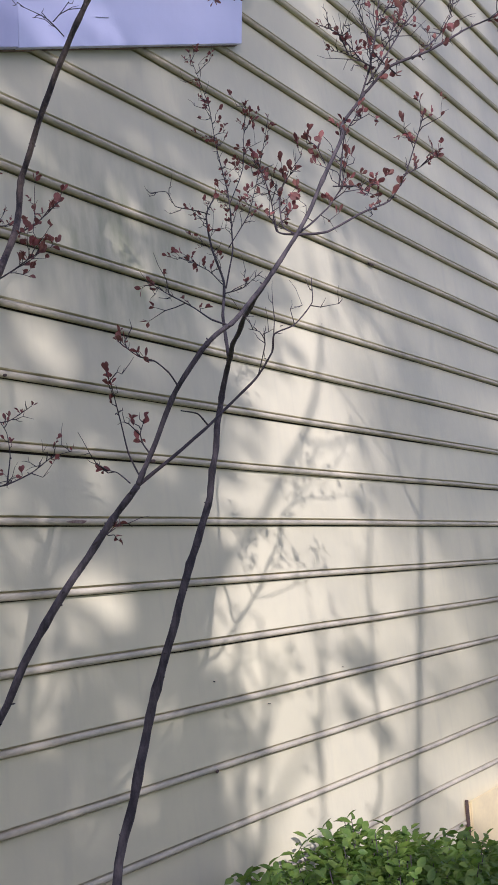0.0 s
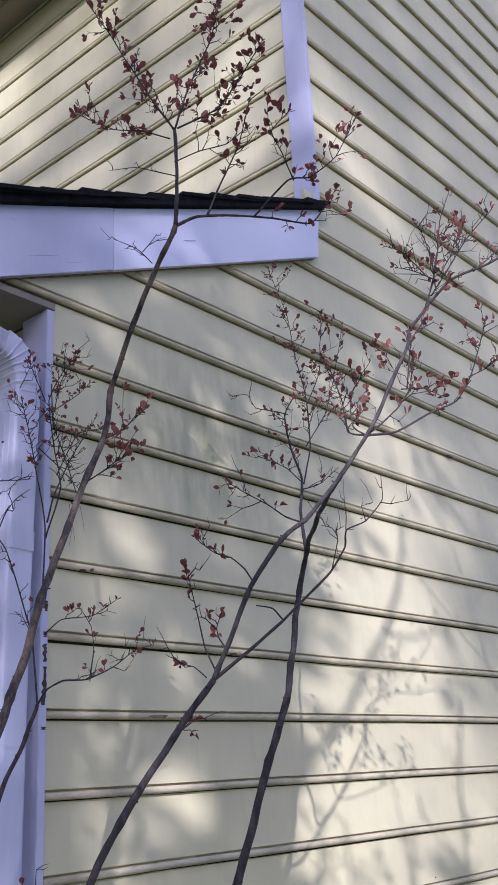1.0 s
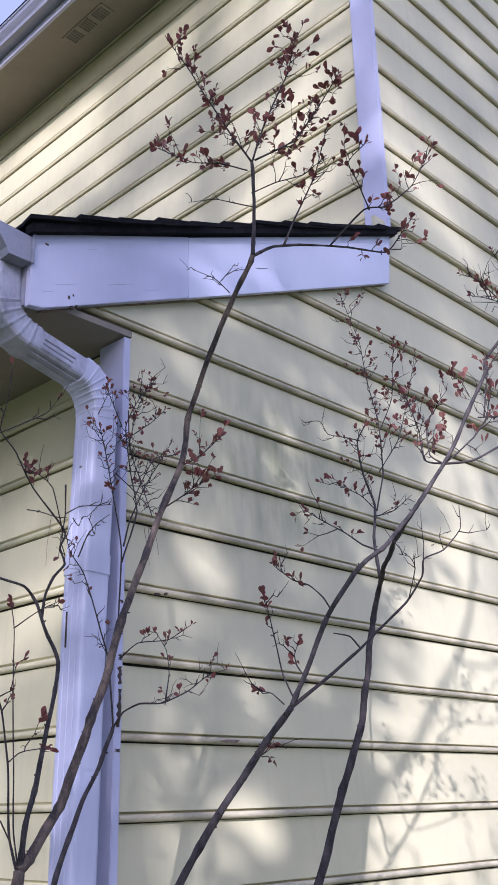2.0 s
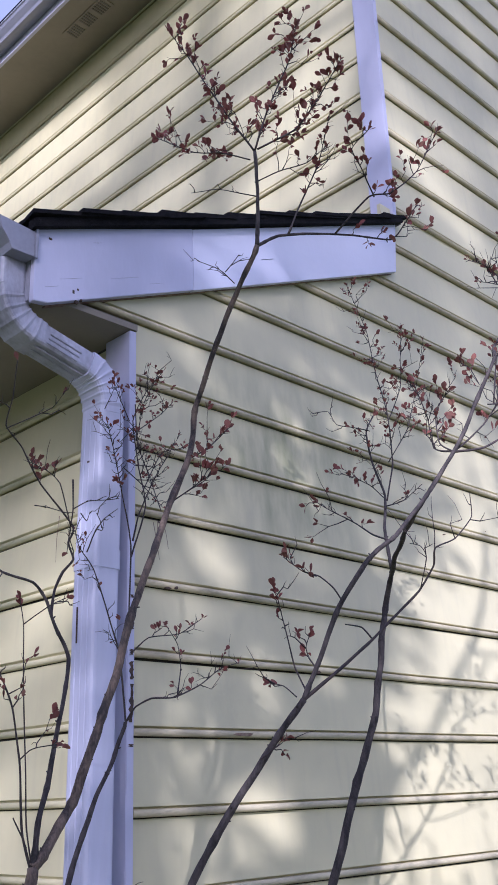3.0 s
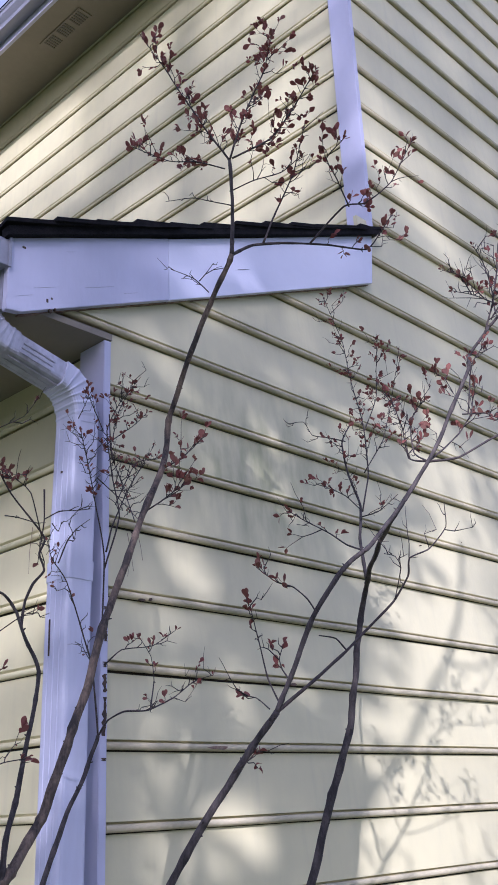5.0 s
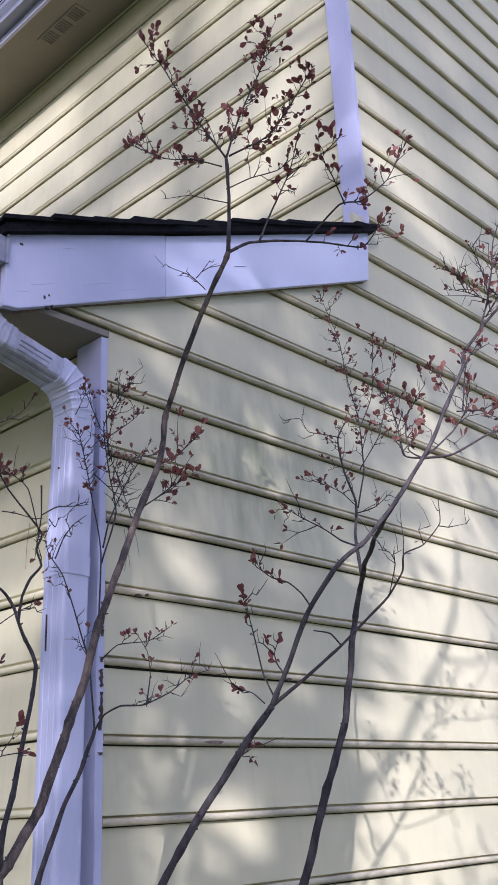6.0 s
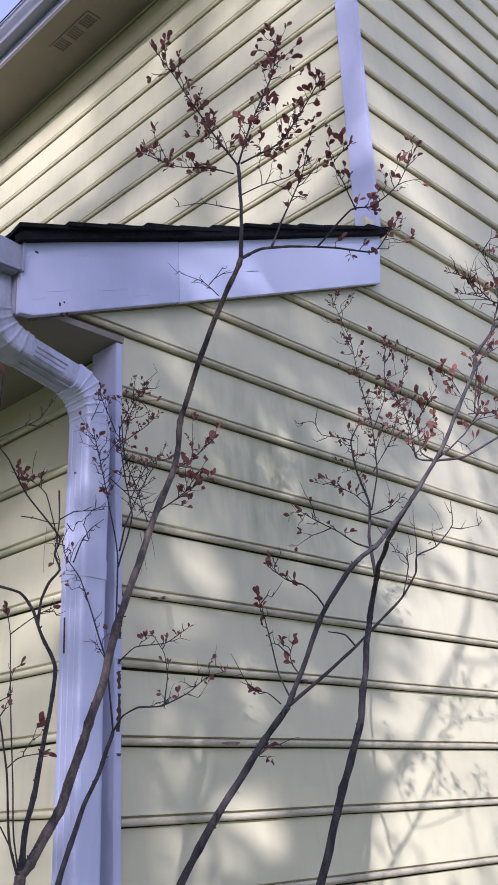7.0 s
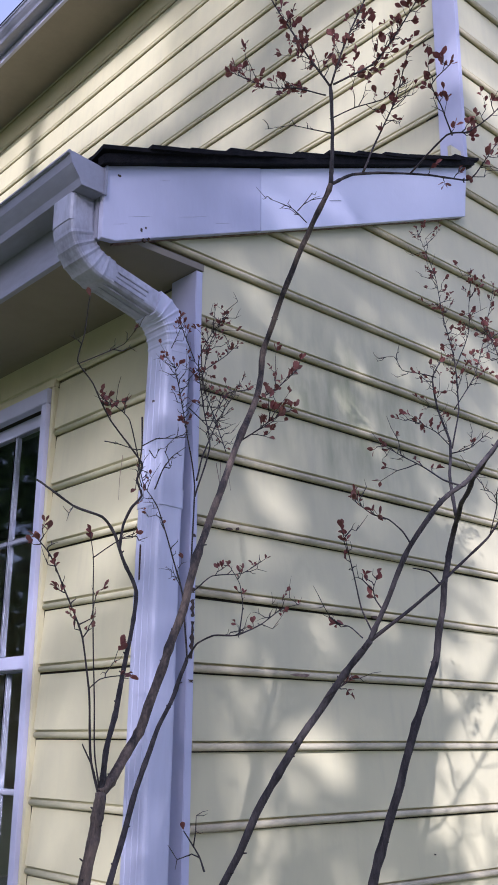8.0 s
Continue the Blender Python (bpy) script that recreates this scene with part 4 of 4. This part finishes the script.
stem(myrtle_back, "twig", 0.00152, 0.00064, [(0.388, -0.461, 2.117), (0.372, -0.525, 2.113), (0.391, -0.568, 2.146)], twigs=45, bare=0.8, start=0.2, seed=59, size=0.55)
stem(myrtle_back, "twig", 0.00152, 0.00064, [(0.383, -0.463, 2.136), (0.319, -0.474, 2.152), (0.246, -0.470, 2.162)], leaves=4, twigs=50, bare=0.2, start=0.4, seed=60, size=0.55)
stem(myrtle_back, "twig", 0.00152, 0.00064, [(0.526, -0.379, 2.277), (0.574, -0.411, 2.368), (0.603, -0.423, 2.462), (0.613, -0.462, 2.617)], leaves=3, twigs=74, bare=0.4, start=0.2, seed=61, size=0.55)
stem(myrtle_front, "twig", 0.00228, 0.0008, [(-0.024, -0.925, 2.034), (0.043, -0.945, 2.052), (0.106, -0.978, 2.092), (0.166, -1.004, 2.125), (0.191, -1.029, 2.178), (0.197, -1.054, 2.241), (0.198, -1.067, 2.274)], leaves=4, twigs=29, bare=0.51, start=0.35, seed=62, size=0.58)
stem(myrtle_front, "twig", 0.00122, 0.00064, [(0.190, -1.023, 2.174), (0.208, -1.049, 2.187), (0.223, -1.077, 2.208)], leaves=4, twigs=50, bare=0.4, start=0.3, seed=63, size=0.58)
stem(myrtle_front, "twig", 0.00182, 0.0008, [(-0.024, -0.925, 2.034), (0.011, -0.863, 2.065), (0.022, -0.848, 2.133), (0.020, -0.825, 2.212)], leaves=4, twigs=47, bare=0.48, start=0.3, seed=64, size=0.58)
stem(myrtle_front, "twig", 0.00167, 0.0008, [(-0.024, -0.925, 2.034), (-0.001, -0.883, 2.067), (0.021, -0.868, 2.138), (0.047, -0.883, 2.182)], leaves=4, twigs=47, bare=0.48, start=0.3, seed=65, size=0.58)
stem(myrtle_front, "twig", 0.00182, 0.0008, [(-0.024, -0.925, 2.034), (0.082, -0.925, 2.108), (0.117, -0.937, 2.156), (0.126, -0.941, 2.194)], leaves=4, twigs=60, bare=0.48, start=0.2, seed=66, size=0.58)
stem(myrtle_front, "twig", 0.00137, 0.00064, [(0.093, -0.933, 2.150), (0.146, -0.949, 2.161), (0.190, -0.959, 2.155)], leaves=4, twigs=50, bare=0.4, start=0.3, seed=67, size=0.58)
stem(myrtle_front, "twig", 0.00106, 0.00064, [(0.074, -0.931, 2.187), (0.057, -0.926, 2.214), (0.046, -0.916, 2.224)], leaves=6, twigs=50, bare=0.32, start=0.3, seed=68, size=0.58)
stem(myrtle_front, "twig", 0.00167, 0.0008, [(0.114, -0.933, 2.156), (0.125, -0.946, 2.251), (0.157, -0.960, 2.300)], leaves=4, twigs=45, bare=0.48, start=0.2, seed=69, size=0.58)

stem(myrtle_front, "twig", 0.0015, 0.0006, [(0.192, -0.98, 2.394), (0.146, -0.98, 2.388), (0.088, -0.98, 2.378), (0.035, -0.98, 2.364)], leaves=4, twigs=70, bare=0.8, start=0.15, seed=120, size=0.46)
stem(myrtle_front, "twig", 0.0015, 0.0006, [(0.119, -0.97, 2.392), (0.098, -0.97, 2.411), (0.084, -0.97, 2.42)], leaves=5, twigs=60, bare=0.5, start=0.15, seed=121, size=0.46)
stem(myrtle_front, "twig", 0.0015, 0.0006, [(0.184, -0.96, 2.412), (0.106, -0.96, 2.431), (0.04, -0.96, 2.419)], leaves=4, twigs=50, bare=0.8, start=0.15, seed=122, size=0.46)
stem(myrtle_front, "twig", 0.0015, 0.0006, [(0.188, -0.99, 2.4), (0.247, -0.99, 2.469), (0.278, -0.99, 2.517), (0.354, -0.99, 2.545)], leaves=3, twigs=90, bare=0.8, start=0.15, seed=123, size=0.46)
stem(myrtle_front, "twig", 0.0015, 0.0006, [(0.184, -0.98, 2.369), (0.182, -0.98, 2.423), (0.159, -0.98, 2.479), (0.131, -0.98, 2.5)], leaves=3, twigs=90, bare=0.8, start=0.15, seed=124, size=0.46)
stem(myrtle_front, "twig", 0.0015, 0.0006, [(0.275, -1.02, 2.43), (0.42, -1.02, 2.544), (0.49, -1.02, 2.625), (0.523, -1.02, 2.705)], leaves=3, twigs=80, bare=0.8, start=0.15, seed=125, size=0.46)
stem(myrtle_front, "twig", 0.0015, 0.0006, [(0.239, -1.0, 2.394), (0.154, -1.0, 2.404), (0.19, -1.0, 2.474), (0.239, -1.0, 2.536)], leaves=3, twigs=90, bare=0.8, start=0.15, seed=126, size=0.46)
stem(myrtle, "twig", 0.0016, 0.0006, [(-0.464, -0.43, 2.021), (-0.462, -0.43, 1.966), (-0.469, -0.43, 1.919), (-0.472, -0.43, 1.89)], leaves=2, twigs=10, bare=0.9, start=0.2, seed=140, size=0.5)
stem(myrtle, "twig", 0.0012, 0.0006, [(-0.462, -0.43, 1.968), (-0.431, -0.43, 1.988), (-0.392, -0.43, 1.997), (-0.363, -0.43, 2.005)], leaves=0, twigs=25, bare=1.0, start=0.2, seed=141, size=0.5)
stem(myrtle, "twig", 0.0013, 0.0006, [(-0.424, -0.42, 1.899), (-0.409, -0.42, 1.935), (-0.389, -0.42, 1.964), (-0.358, -0.42, 1.989)], leaves=0, twigs=25, bare=1.0, start=0.2, seed=142, size=0.5)
stem(myrtle, "twig", 0.0009, 0.0006, [(-0.393, -0.42, 1.947), (-0.397, -0.42, 1.961), (-0.405, -0.42, 1.973)], leaves=0, twigs=30, bare=1.0, start=0.2, seed=143, size=0.5)
stem(myrtle, "twig", 0.001, 0.0006, [(-0.539, -0.43, 1.961), (-0.512, -0.43, 1.962), (-0.47, -0.43, 1.958)], leaves=0, twigs=20, bare=1.0, start=0.2, seed=144, size=0.5)
stem(myrtle, "twig", 0.001, 0.0006, [(-0.446, -0.43, 1.964), (-0.433, -0.43, 1.952), (-0.426, -0.43, 1.97)], leaves=0, twigs=20, bare=1.0, start=0.2, seed=145, size=0.5)
stem(myrtle_low, "twig", 0.0022, 0.0006, [(-0.087, -0.115, 2.032), (-0.073, -0.115, 2.089), (-0.041, -0.115, 2.156), (-0.026, -0.115, 2.188), (0.013, -0.115, 2.221)], leaves=2, twigs=30, bare=0.6, start=0.2, seed=150, size=0.5)
stem(myrtle_low, "twig", 0.0014, 0.0006, [(-0.115, -0.115, 2.199), (-0.07, -0.115, 2.174), (-0.026, -0.115, 2.144), (0.001, -0.115, 2.124)], leaves=2, twigs=30, bare=0.7, start=0.2, seed=151, size=0.5)
stem(myrtle_low, "twig", 0.0016, 0.0006, [(-0.082, -0.115, 2.361), (-0.074, -0.115, 2.258), (-0.026, -0.115, 2.175)], leaves=3, twigs=40, bare=0.6, start=0.2, seed=152, size=0.5)
stem(myrtle_low, "twig", 0.0013, 0.0006, [(-0.079, -0.115, 2.271), (-0.054, -0.115, 2.376), (-0.011, -0.115, 2.46)], leaves=4, twigs=55, bare=0.4, start=0.2, seed=153, size=0.5)
stem(myrtle_low, "twig", 0.0013, 0.0006, [(-0.082, -0.115, 2.291), (-0.012, -0.115, 2.349), (0.033, -0.115, 2.397)], leaves=4, twigs=60, bare=0.35, start=0.2, seed=154, size=0.5)
stem(myrtle_low, "twig", 0.0012, 0.0006, [(-0.026, -0.115, 2.188), (0.005, -0.115, 2.24), (0.053, -0.115, 2.315)], leaves=3, twigs=50, bare=0.6, start=0.2, seed=155, size=0.5)
stem(myrtle_low, "twig", 0.0011, 0.0006, [(-0.169, -0.115, 2.328), (-0.152, -0.115, 2.365), (-0.137, -0.115, 2.401)], leaves=4, twigs=60, bare=0.35, start=0.2, seed=156, size=0.5)

unseen_sapling = thing("unseen_sapling", "slender bare young tree standing on the lawn", "tree")
stem(unseen_sapling, "trunk", 0.02, 0.012, [(-1.02, -2.37, 0.0), (-0.93, -2.37, 1.2), (-0.805, -2.370, 2.073), (-0.727, -2.370, 2.460), (-0.590, -2.370, 3.089), (-0.577, -2.370, 3.245), (-0.471, -2.370, 3.547), (-0.395, -2.370, 3.815), (-0.289, -2.370, 4.152)], seed=90, twigs=3, bare=1)
stem(unseen_sapling, "limb", 0.011, 0.0025, [(-0.572, -2.370, 3.245), (-0.722, -2.370, 3.442), (-0.802, -2.370, 3.658), (-0.881, -2.370, 3.869), (-1.044, -2.370, 4.060), (-1.187, -2.370, 4.180)], seed=91, twigs=12, bare=0.8)
stem(unseen_sapling, "limb", 0.006, 0.0025, [(-0.467, -2.370, 3.570), (-0.262, -2.370, 3.560), (-0.045, -2.370, 3.472)], seed=92, twigs=12, bare=0.8)
stem(unseen_sapling, "limb", 0.006, 0.0025, [(-0.722, -2.370, 3.442), (-0.906, -2.370, 3.562), (-1.130, -2.370, 3.731), (-1.271, -2.370, 3.815)], seed=93, twigs=12, bare=0.8)
stem(unseen_sapling, "limb", 0.006, 0.0025, [(-0.802, -2.370, 3.658), (-0.522, -2.370, 3.895), (-0.393, -2.370, 4.035)], seed=94, twigs=12, bare=0.8)
stem(unseen_sapling, "limb", 0.006, 0.0025, [(-0.577, -2.370, 3.245), (-0.338, -2.370, 3.175), (-0.069, -2.370, 3.073)], seed=95, twigs=12, bare=0.8)
# unseen tree added to throw the forked shadow on the gable wall
young = thing("unseen_sapling", "unseen forked tree added to cast shadows on the gable wall", "tree")
stem(young, "trunk", 0.014, 0.008, [(-2.30, -2.37, 0.0), (-2.22, -2.37, 1.4), (-2.10, -2.37, 2.6), (-1.894, -2.37, 3.084), (-1.684, -2.37, 3.227), (-1.540, -2.37, 3.388), (-1.402, -2.37, 3.522), (-1.282, -2.37, 3.711), (-1.22, -2.37, 3.95)], seed=96, twigs=3, bare=1)
stem(young, "limb", 0.008, 0.004, [(-1.402, -2.37, 3.522), (-1.225, -2.37, 3.519), (-1.05, -2.37, 3.56)], seed=97, twigs=8, bare=0.6)
# more limbs added to mottle the sunlit boards with small shadows
limbs = random.Random(41)
for x0, x1, z1, r in ((-2.66, -2.45, 3.35, 0.009), (-2.52, -2.62, 3.55, 0.008), (-2.44, -2.50, 3.0, 0.007), (-2.62, -2.72, 3.1, 0.007), (-1.86, -1.80, 3.0, 0.009), (-1.76, -1.70, 2.95, 0.008), (-1.82, -1.88, 2.8, 0.006), (-1.42, -1.34, 2.9, 0.007), (-1.05, -0.95, 3.3, 0.008)):
    # upright side limbs forking towards their tips
    root = Vector((-2.22 + 0.25 * (x0 + 2.22), -2.40, 1.5 + limbs.uniform(-0.15, 0.15)))
    knee = Vector((x0, -2.37, 2.3))
    tip = Vector((x1, -2.37, z1))
    line = [root, root.lerp(knee, 0.6) + Vector((0, 0, -0.1)), knee, knee.lerp(tip, 0.35) + Vector((limbs.uniform(-0.05, 0.05), 0, 0)), knee.lerp(tip, 0.7) + Vector((limbs.uniform(-0.05, 0.05), 0, 0)), tip]
    stem(young, "limb", r, 0.004, line, seed=limbs.randrange(900), leaves=3, twigs=12, bare=0.6, size=1.0)
    for q in range(3):
        a = knee.lerp(tip, limbs.uniform(0.0, 0.8))
        b = a + Vector((limbs.uniform(-0.2, 0.2), limbs.uniform(-0.1, 0.1), limbs.uniform(0.12, 0.3)))
        stem(young, "twig", 0.005, 0.002, [a, a.lerp(b, 0.5) + Vector((limbs.uniform(-0.03, 0.03), 0, 0.02)), b], seed=limbs.randrange(900), leaves=3, twigs=24, bare=0.5, size=1.0)

for tree, bm in TWIGLETS.items():
    tagged(part("twig_spray", bm, TWIG, tree, "fine dark side twigs", smooth=True), kind="stuff")

# dry strands of dead vine clinging to the walls
vine = thing("dead_vine", "thin dry brown vine strands hanging on the siding", "vine")
for x, z, ln, lean in ((0.052, 2.12, 0.09, 0.02), (0.066, 2.125, 0.11, -0.012), (0.085, 2.12, 0.06, 0.015)):
    part("strand", tube(smooth_path([(x, -0.016, z), (x + lean * 0.4, -0.019, z - ln * 0.5), (x + lean, -0.015, z - ln)], 5), 0.0008, 0.0004, 5, 0.2), RED_BROWN, vine, smooth=True)
for y, z, ln, lean in ((0.285, 2.19, 0.12, 0.012), (0.20, 2.10, 0.06, 0.012)):
    part("strand", tube(smooth_path([(-0.016, y, z), (-0.019, y + lean * 0.4, z - ln * 0.5), (-0.015, y + lean, z - ln)], 5), 0.0008, 0.0004, 5, 0.2), RED_BROWN, vine, smooth=True)

# leafy shrub below the wall ----------------------------------------------------------
def shrub():
    bush = thing("shrub", "bright green leafy low shrub against the wall", "shrub")
    rnd = random.Random(11)
    twigs = bmesh.new()
    bm = bmesh.new()
    for c in range(760):
        x = rnd.uniform(0.14, 2.3)
        y = rnd.uniform(-0.62, -0.08)
        hump = 0.765 - (0.34 if x > 0.95 else 0.2) * max(0, abs(x - 0.95) - 0.2) ** 1.1 - 0.5 * abs(y + 0.35) ** 1.6 + 0.05 * noise.noise(Vector((x * 4, y * 4, 1)))
        z = hump - abs(rnd.gauss(0, 0.07))
        base = Vector((1.2 + (x - 1.2) * 0.45, -0.35 + (y + 0.35) * 0.4, 0.05))
        tip = Vector((x, y, z))
        if c % 4 == 0:
            tube([base, base.lerp(tip, 0.4) + Vector((rnd.uniform(-0.03, 0.03), rnd.uniform(-0.03, 0.03), 0.03)), base.lerp(tip, 0.75), tip], 0.004, 0.0012, 5, 0.1, twigs)
        for q in range(15):
            p = tip - Vector((rnd.gauss(0, 0.012), rnd.gauss(0, 0.014), q * 0.011))
            a = q * 2.4 + rnd.uniform(-0.4, 0.4)
            d = Vector((math.cos(a), math.sin(a), rnd.uniform(-0.2, 1.1))).normalized()
            m = aim(p, d, rnd.uniform(-1.1, 1.1), rnd.uniform(0.75, 1.25))
            ln, wd = 0.036, 0.020
            rows = [[bm.verts.new(m @ Vector((s * ln, g * w * wd / 2, -0.2 * ln * s * s + abs(g) * 0.25 * w * wd / 2))) for g in (-1, 0, 1)] for s, w in ((0, 0.1), (0.35, 0.95), (0.7, 0.85), (1, 0.05))]
            for a_, b_ in zip(rows, rows[1:]):
                for g in range(2):
                    bm.faces.new((a_[g], a_[g + 1], b_[g + 1], b_[g]))
    part("stems", twigs, TWIG, bush, smooth=True)
    fol = new("foliage", mesh_of(bm, LEAF_GREEN, True))
    fol.parent = bush
    fol["kind"] = "stuff"


shrub()


# unseen far woods, added to darken the window's reflections and low sky light -------
def woods():
    rnd = random.Random(21)
    bm = bmesh.new()
    for c in range(800):
        a = rnd.uniform(radians(95), radians(178)) if c % 3 else rnd.uniform(radians(178), radians(350))
        d = rnd.uniform(27, 42)
        cx, cy, cz = d * math.cos(a), d * math.sin(a), rnd.uniform(0.1, 1) * (rnd.uniform(10, 24) if a < radians(178) else rnd.uniform(3, 9.5))
        for q in range(46):
            p = Vector((cx + rnd.gauss(0, 1.1), cy + rnd.gauss(0, 1.1), max(0.1, cz + rnd.gauss(0, 1.3))))
            m = aim(p, Vector((rnd.gauss(0, 1), rnd.gauss(0, 1), rnd.gauss(0, 1))).normalized(), rnd.uniform(-3, 3), rnd.uniform(0.5, 1.2))
            bm.faces.new([bm.verts.new(m @ Vector(v)) for v in ((0, 0, 0), (0.35, 0.28, 0.05), (0.8, 0, -0.05), (0.35, -0.28, 0.05))])
    tagged(new("woods", mesh_of(bm, LEAF_TREE)), "unseen leafy backdrop added to darken window reflections and low sky light", "woods", kind="stuff")


woods()


# garden trees across the lawn; their broken crowns dapple the walls -----------------
# openings in the crowns, by the place on the gable wall that their light reaches: x, z, half sizes, turn, how much leaf is left
OPENINGS = [(1.44, 1.15, 0.70, 1.05, 0, 0.02), (2.4, 1.0, 0.5, 0.65, 0, 0.3), (2.6, 0.5, 0.45, 0.3, 0, 0.0), (1.52, 2.2, 0.68, 0.40, 45, 0.04), (1.46, 2.70, 0.40, 0.17, 0, 0.08),
            (1.55, 3.68, 0.52, 0.20, -38, 0.0), (1.5, 4.05, 0.38, 0.25, 0, 0.45), (0.20, 2.05, 0.19, 0.23, 0, 0.0), (0.22, 1.58, 0.21, 0.34, 0, 0.12),
            (0.20, 1.00, 0.20, 0.30, 0, 0.25), (1.16, 1.72, 0.34, 0.42, 0, 0.05), (0.72, 3.08, 0.5, 0.18, 23, 0.5)]


def leafiness(u, w):
    """How closed the crowns are on the sun's way to a place on the gable wall's plane."""
    full = 1.0
    if u < 1.15 and w > 3.45 + 0.58 * (1.1 - u):
        full = 0.24
    elif u < 0.15 and w > 2.5 and w < 3.1:
        full = 0.85
    elif u > 1.8:
        full = 0.78
    elif u < -0.05:
        full = 0.32
    if u < -0.95 and abs(w - 5.06 - 0.58 * (1.19 - u)) < 0.24:
        full = 0.0
    for cu, cw, ru, rw, turn, left in OPENINGS:
        c, n = math.cos(radians(turn)), math.sin(radians(turn))
        du, dw = u - cu, w - cw
        q = math.hypot((du * c + dw * n) / ru, (dw * c - du * n) / rw)
        full = min(full, left + (full - left) * min(1, max(0, (q - 0.75) / 0.3)))
    return full


def garden_trees():
    rnd = random.Random(5)
    bases = [(-5.69, -5.40, 0.14), (-3.2, -6.6, 0.12), (-8.6, -5.0, 0.17), (-16.5, -14.0, 0.26)]
    tufts = [[] for _ in bases]
    back = -SUN_TRAVEL
    for i in range(54):
        for j in range(84):
            u, w = -3.7 + 0.14 * (i + rnd.random()), 0.1 + 0.1 * (j + rnd.random())
            closed = leafiness(u, w)
            far = u < -0.05 or u > 1.9 or w > min(2.95, 2.62 + 0.43 * u)
            # thin far crowns carry few leaves on every twig, near ones are broken into tufts
            count = round(9 * closed + rnd.uniform(-0.5, 0.5)) if far else (9 if rnd.random() < closed else 0)
            if count > 0 and (u < 0 or w < 6.0):
                p = Vector((u, 0, w)) + back * (rnd.uniform(19, 27) if far else rnd.uniform(6.6, 9.2))
                near = min(range(4), key=lambda k: math.hypot(p.x - bases[k][0], p.y - bases[k][1]))
                tufts[near].append((p, count))
    for (bx, by, radius), own in zip(bases, tufts):
        tree = thing("shade_tree", "leafy garden tree across the lawn from the house", "tree", group="garden trees")
        b = Vector((bx, by, 0))
        top = b + Vector((0.12, 0.0, max(p.z for p, _ in own) - 0.5))
        trunk = smooth_path([b, b.lerp(top, 0.3) + Vector((0.02, -0.02, 0)), b.lerp(top, 0.6), top], 5)
        part("trunk", tube(trunk, radius, 0.03, 12, 0.1), BARK, tree, smooth=True)
        ends = [p for p, _ in own[:: max(1, len(own) // 26)]]
        for c in ends:
            f = min(trunk[:-2], key=lambda p: (p - c).length + 2 * max(0, p.z - c.z + 0.6))
            part("limb", tube(smooth_path([f, f.lerp(c, 0.5) + Vector((rnd.uniform(-0.2, 0.2), rnd.uniform(-0.2, 0.2), 0.1)), c], 5), 0.018, 0.004, 6, 0.1), BARK, tree, smooth=True)
        verts, faces, tv, tf = [], [], [], []
        for c, count in own:
            e = min(ends, key=lambda p: (p - c).length)
            side = Vector((0.003, 0.003, 0.0))
            tf.append([len(tv) + q for q in range(4)])
            tv += [e - side, e + side, c + side * 0.4, c - side * 0.4]
            for q in range(count):
                p = c + Vector((rnd.gauss(0, 0.06), rnd.gauss(0, 0.06), rnd.gauss(0, 0.05)))
                d = Vector((rnd.gauss(0, 1), rnd.gauss(0, 1), rnd.gauss(-0.3, 0.7))).normalized()
                m = aim(p, d, rnd.uniform(-3, 3), rnd.uniform(0.8, 1.6))
                faces.append([len(verts) + k for k in range(4)])
                verts += [m @ Vector(v) for v in ((0, 0, 0), (0.045, 0.031, 0.006), (0.10, 0, -0.008), (0.045, -0.031, 0.006))]
        for name, vs, fs, mat in (("crown", verts, faces, LEAF_TREE), ("twigs", tv, tf, BARK)):
            me = bpy.data.meshes.new(name)
            me.from_pydata(vs, [], fs)
            me.materials.append(mat)
            ob = new(name, me)
            ob.parent = tree
            ob["kind"] = "stuff"


garden_trees()
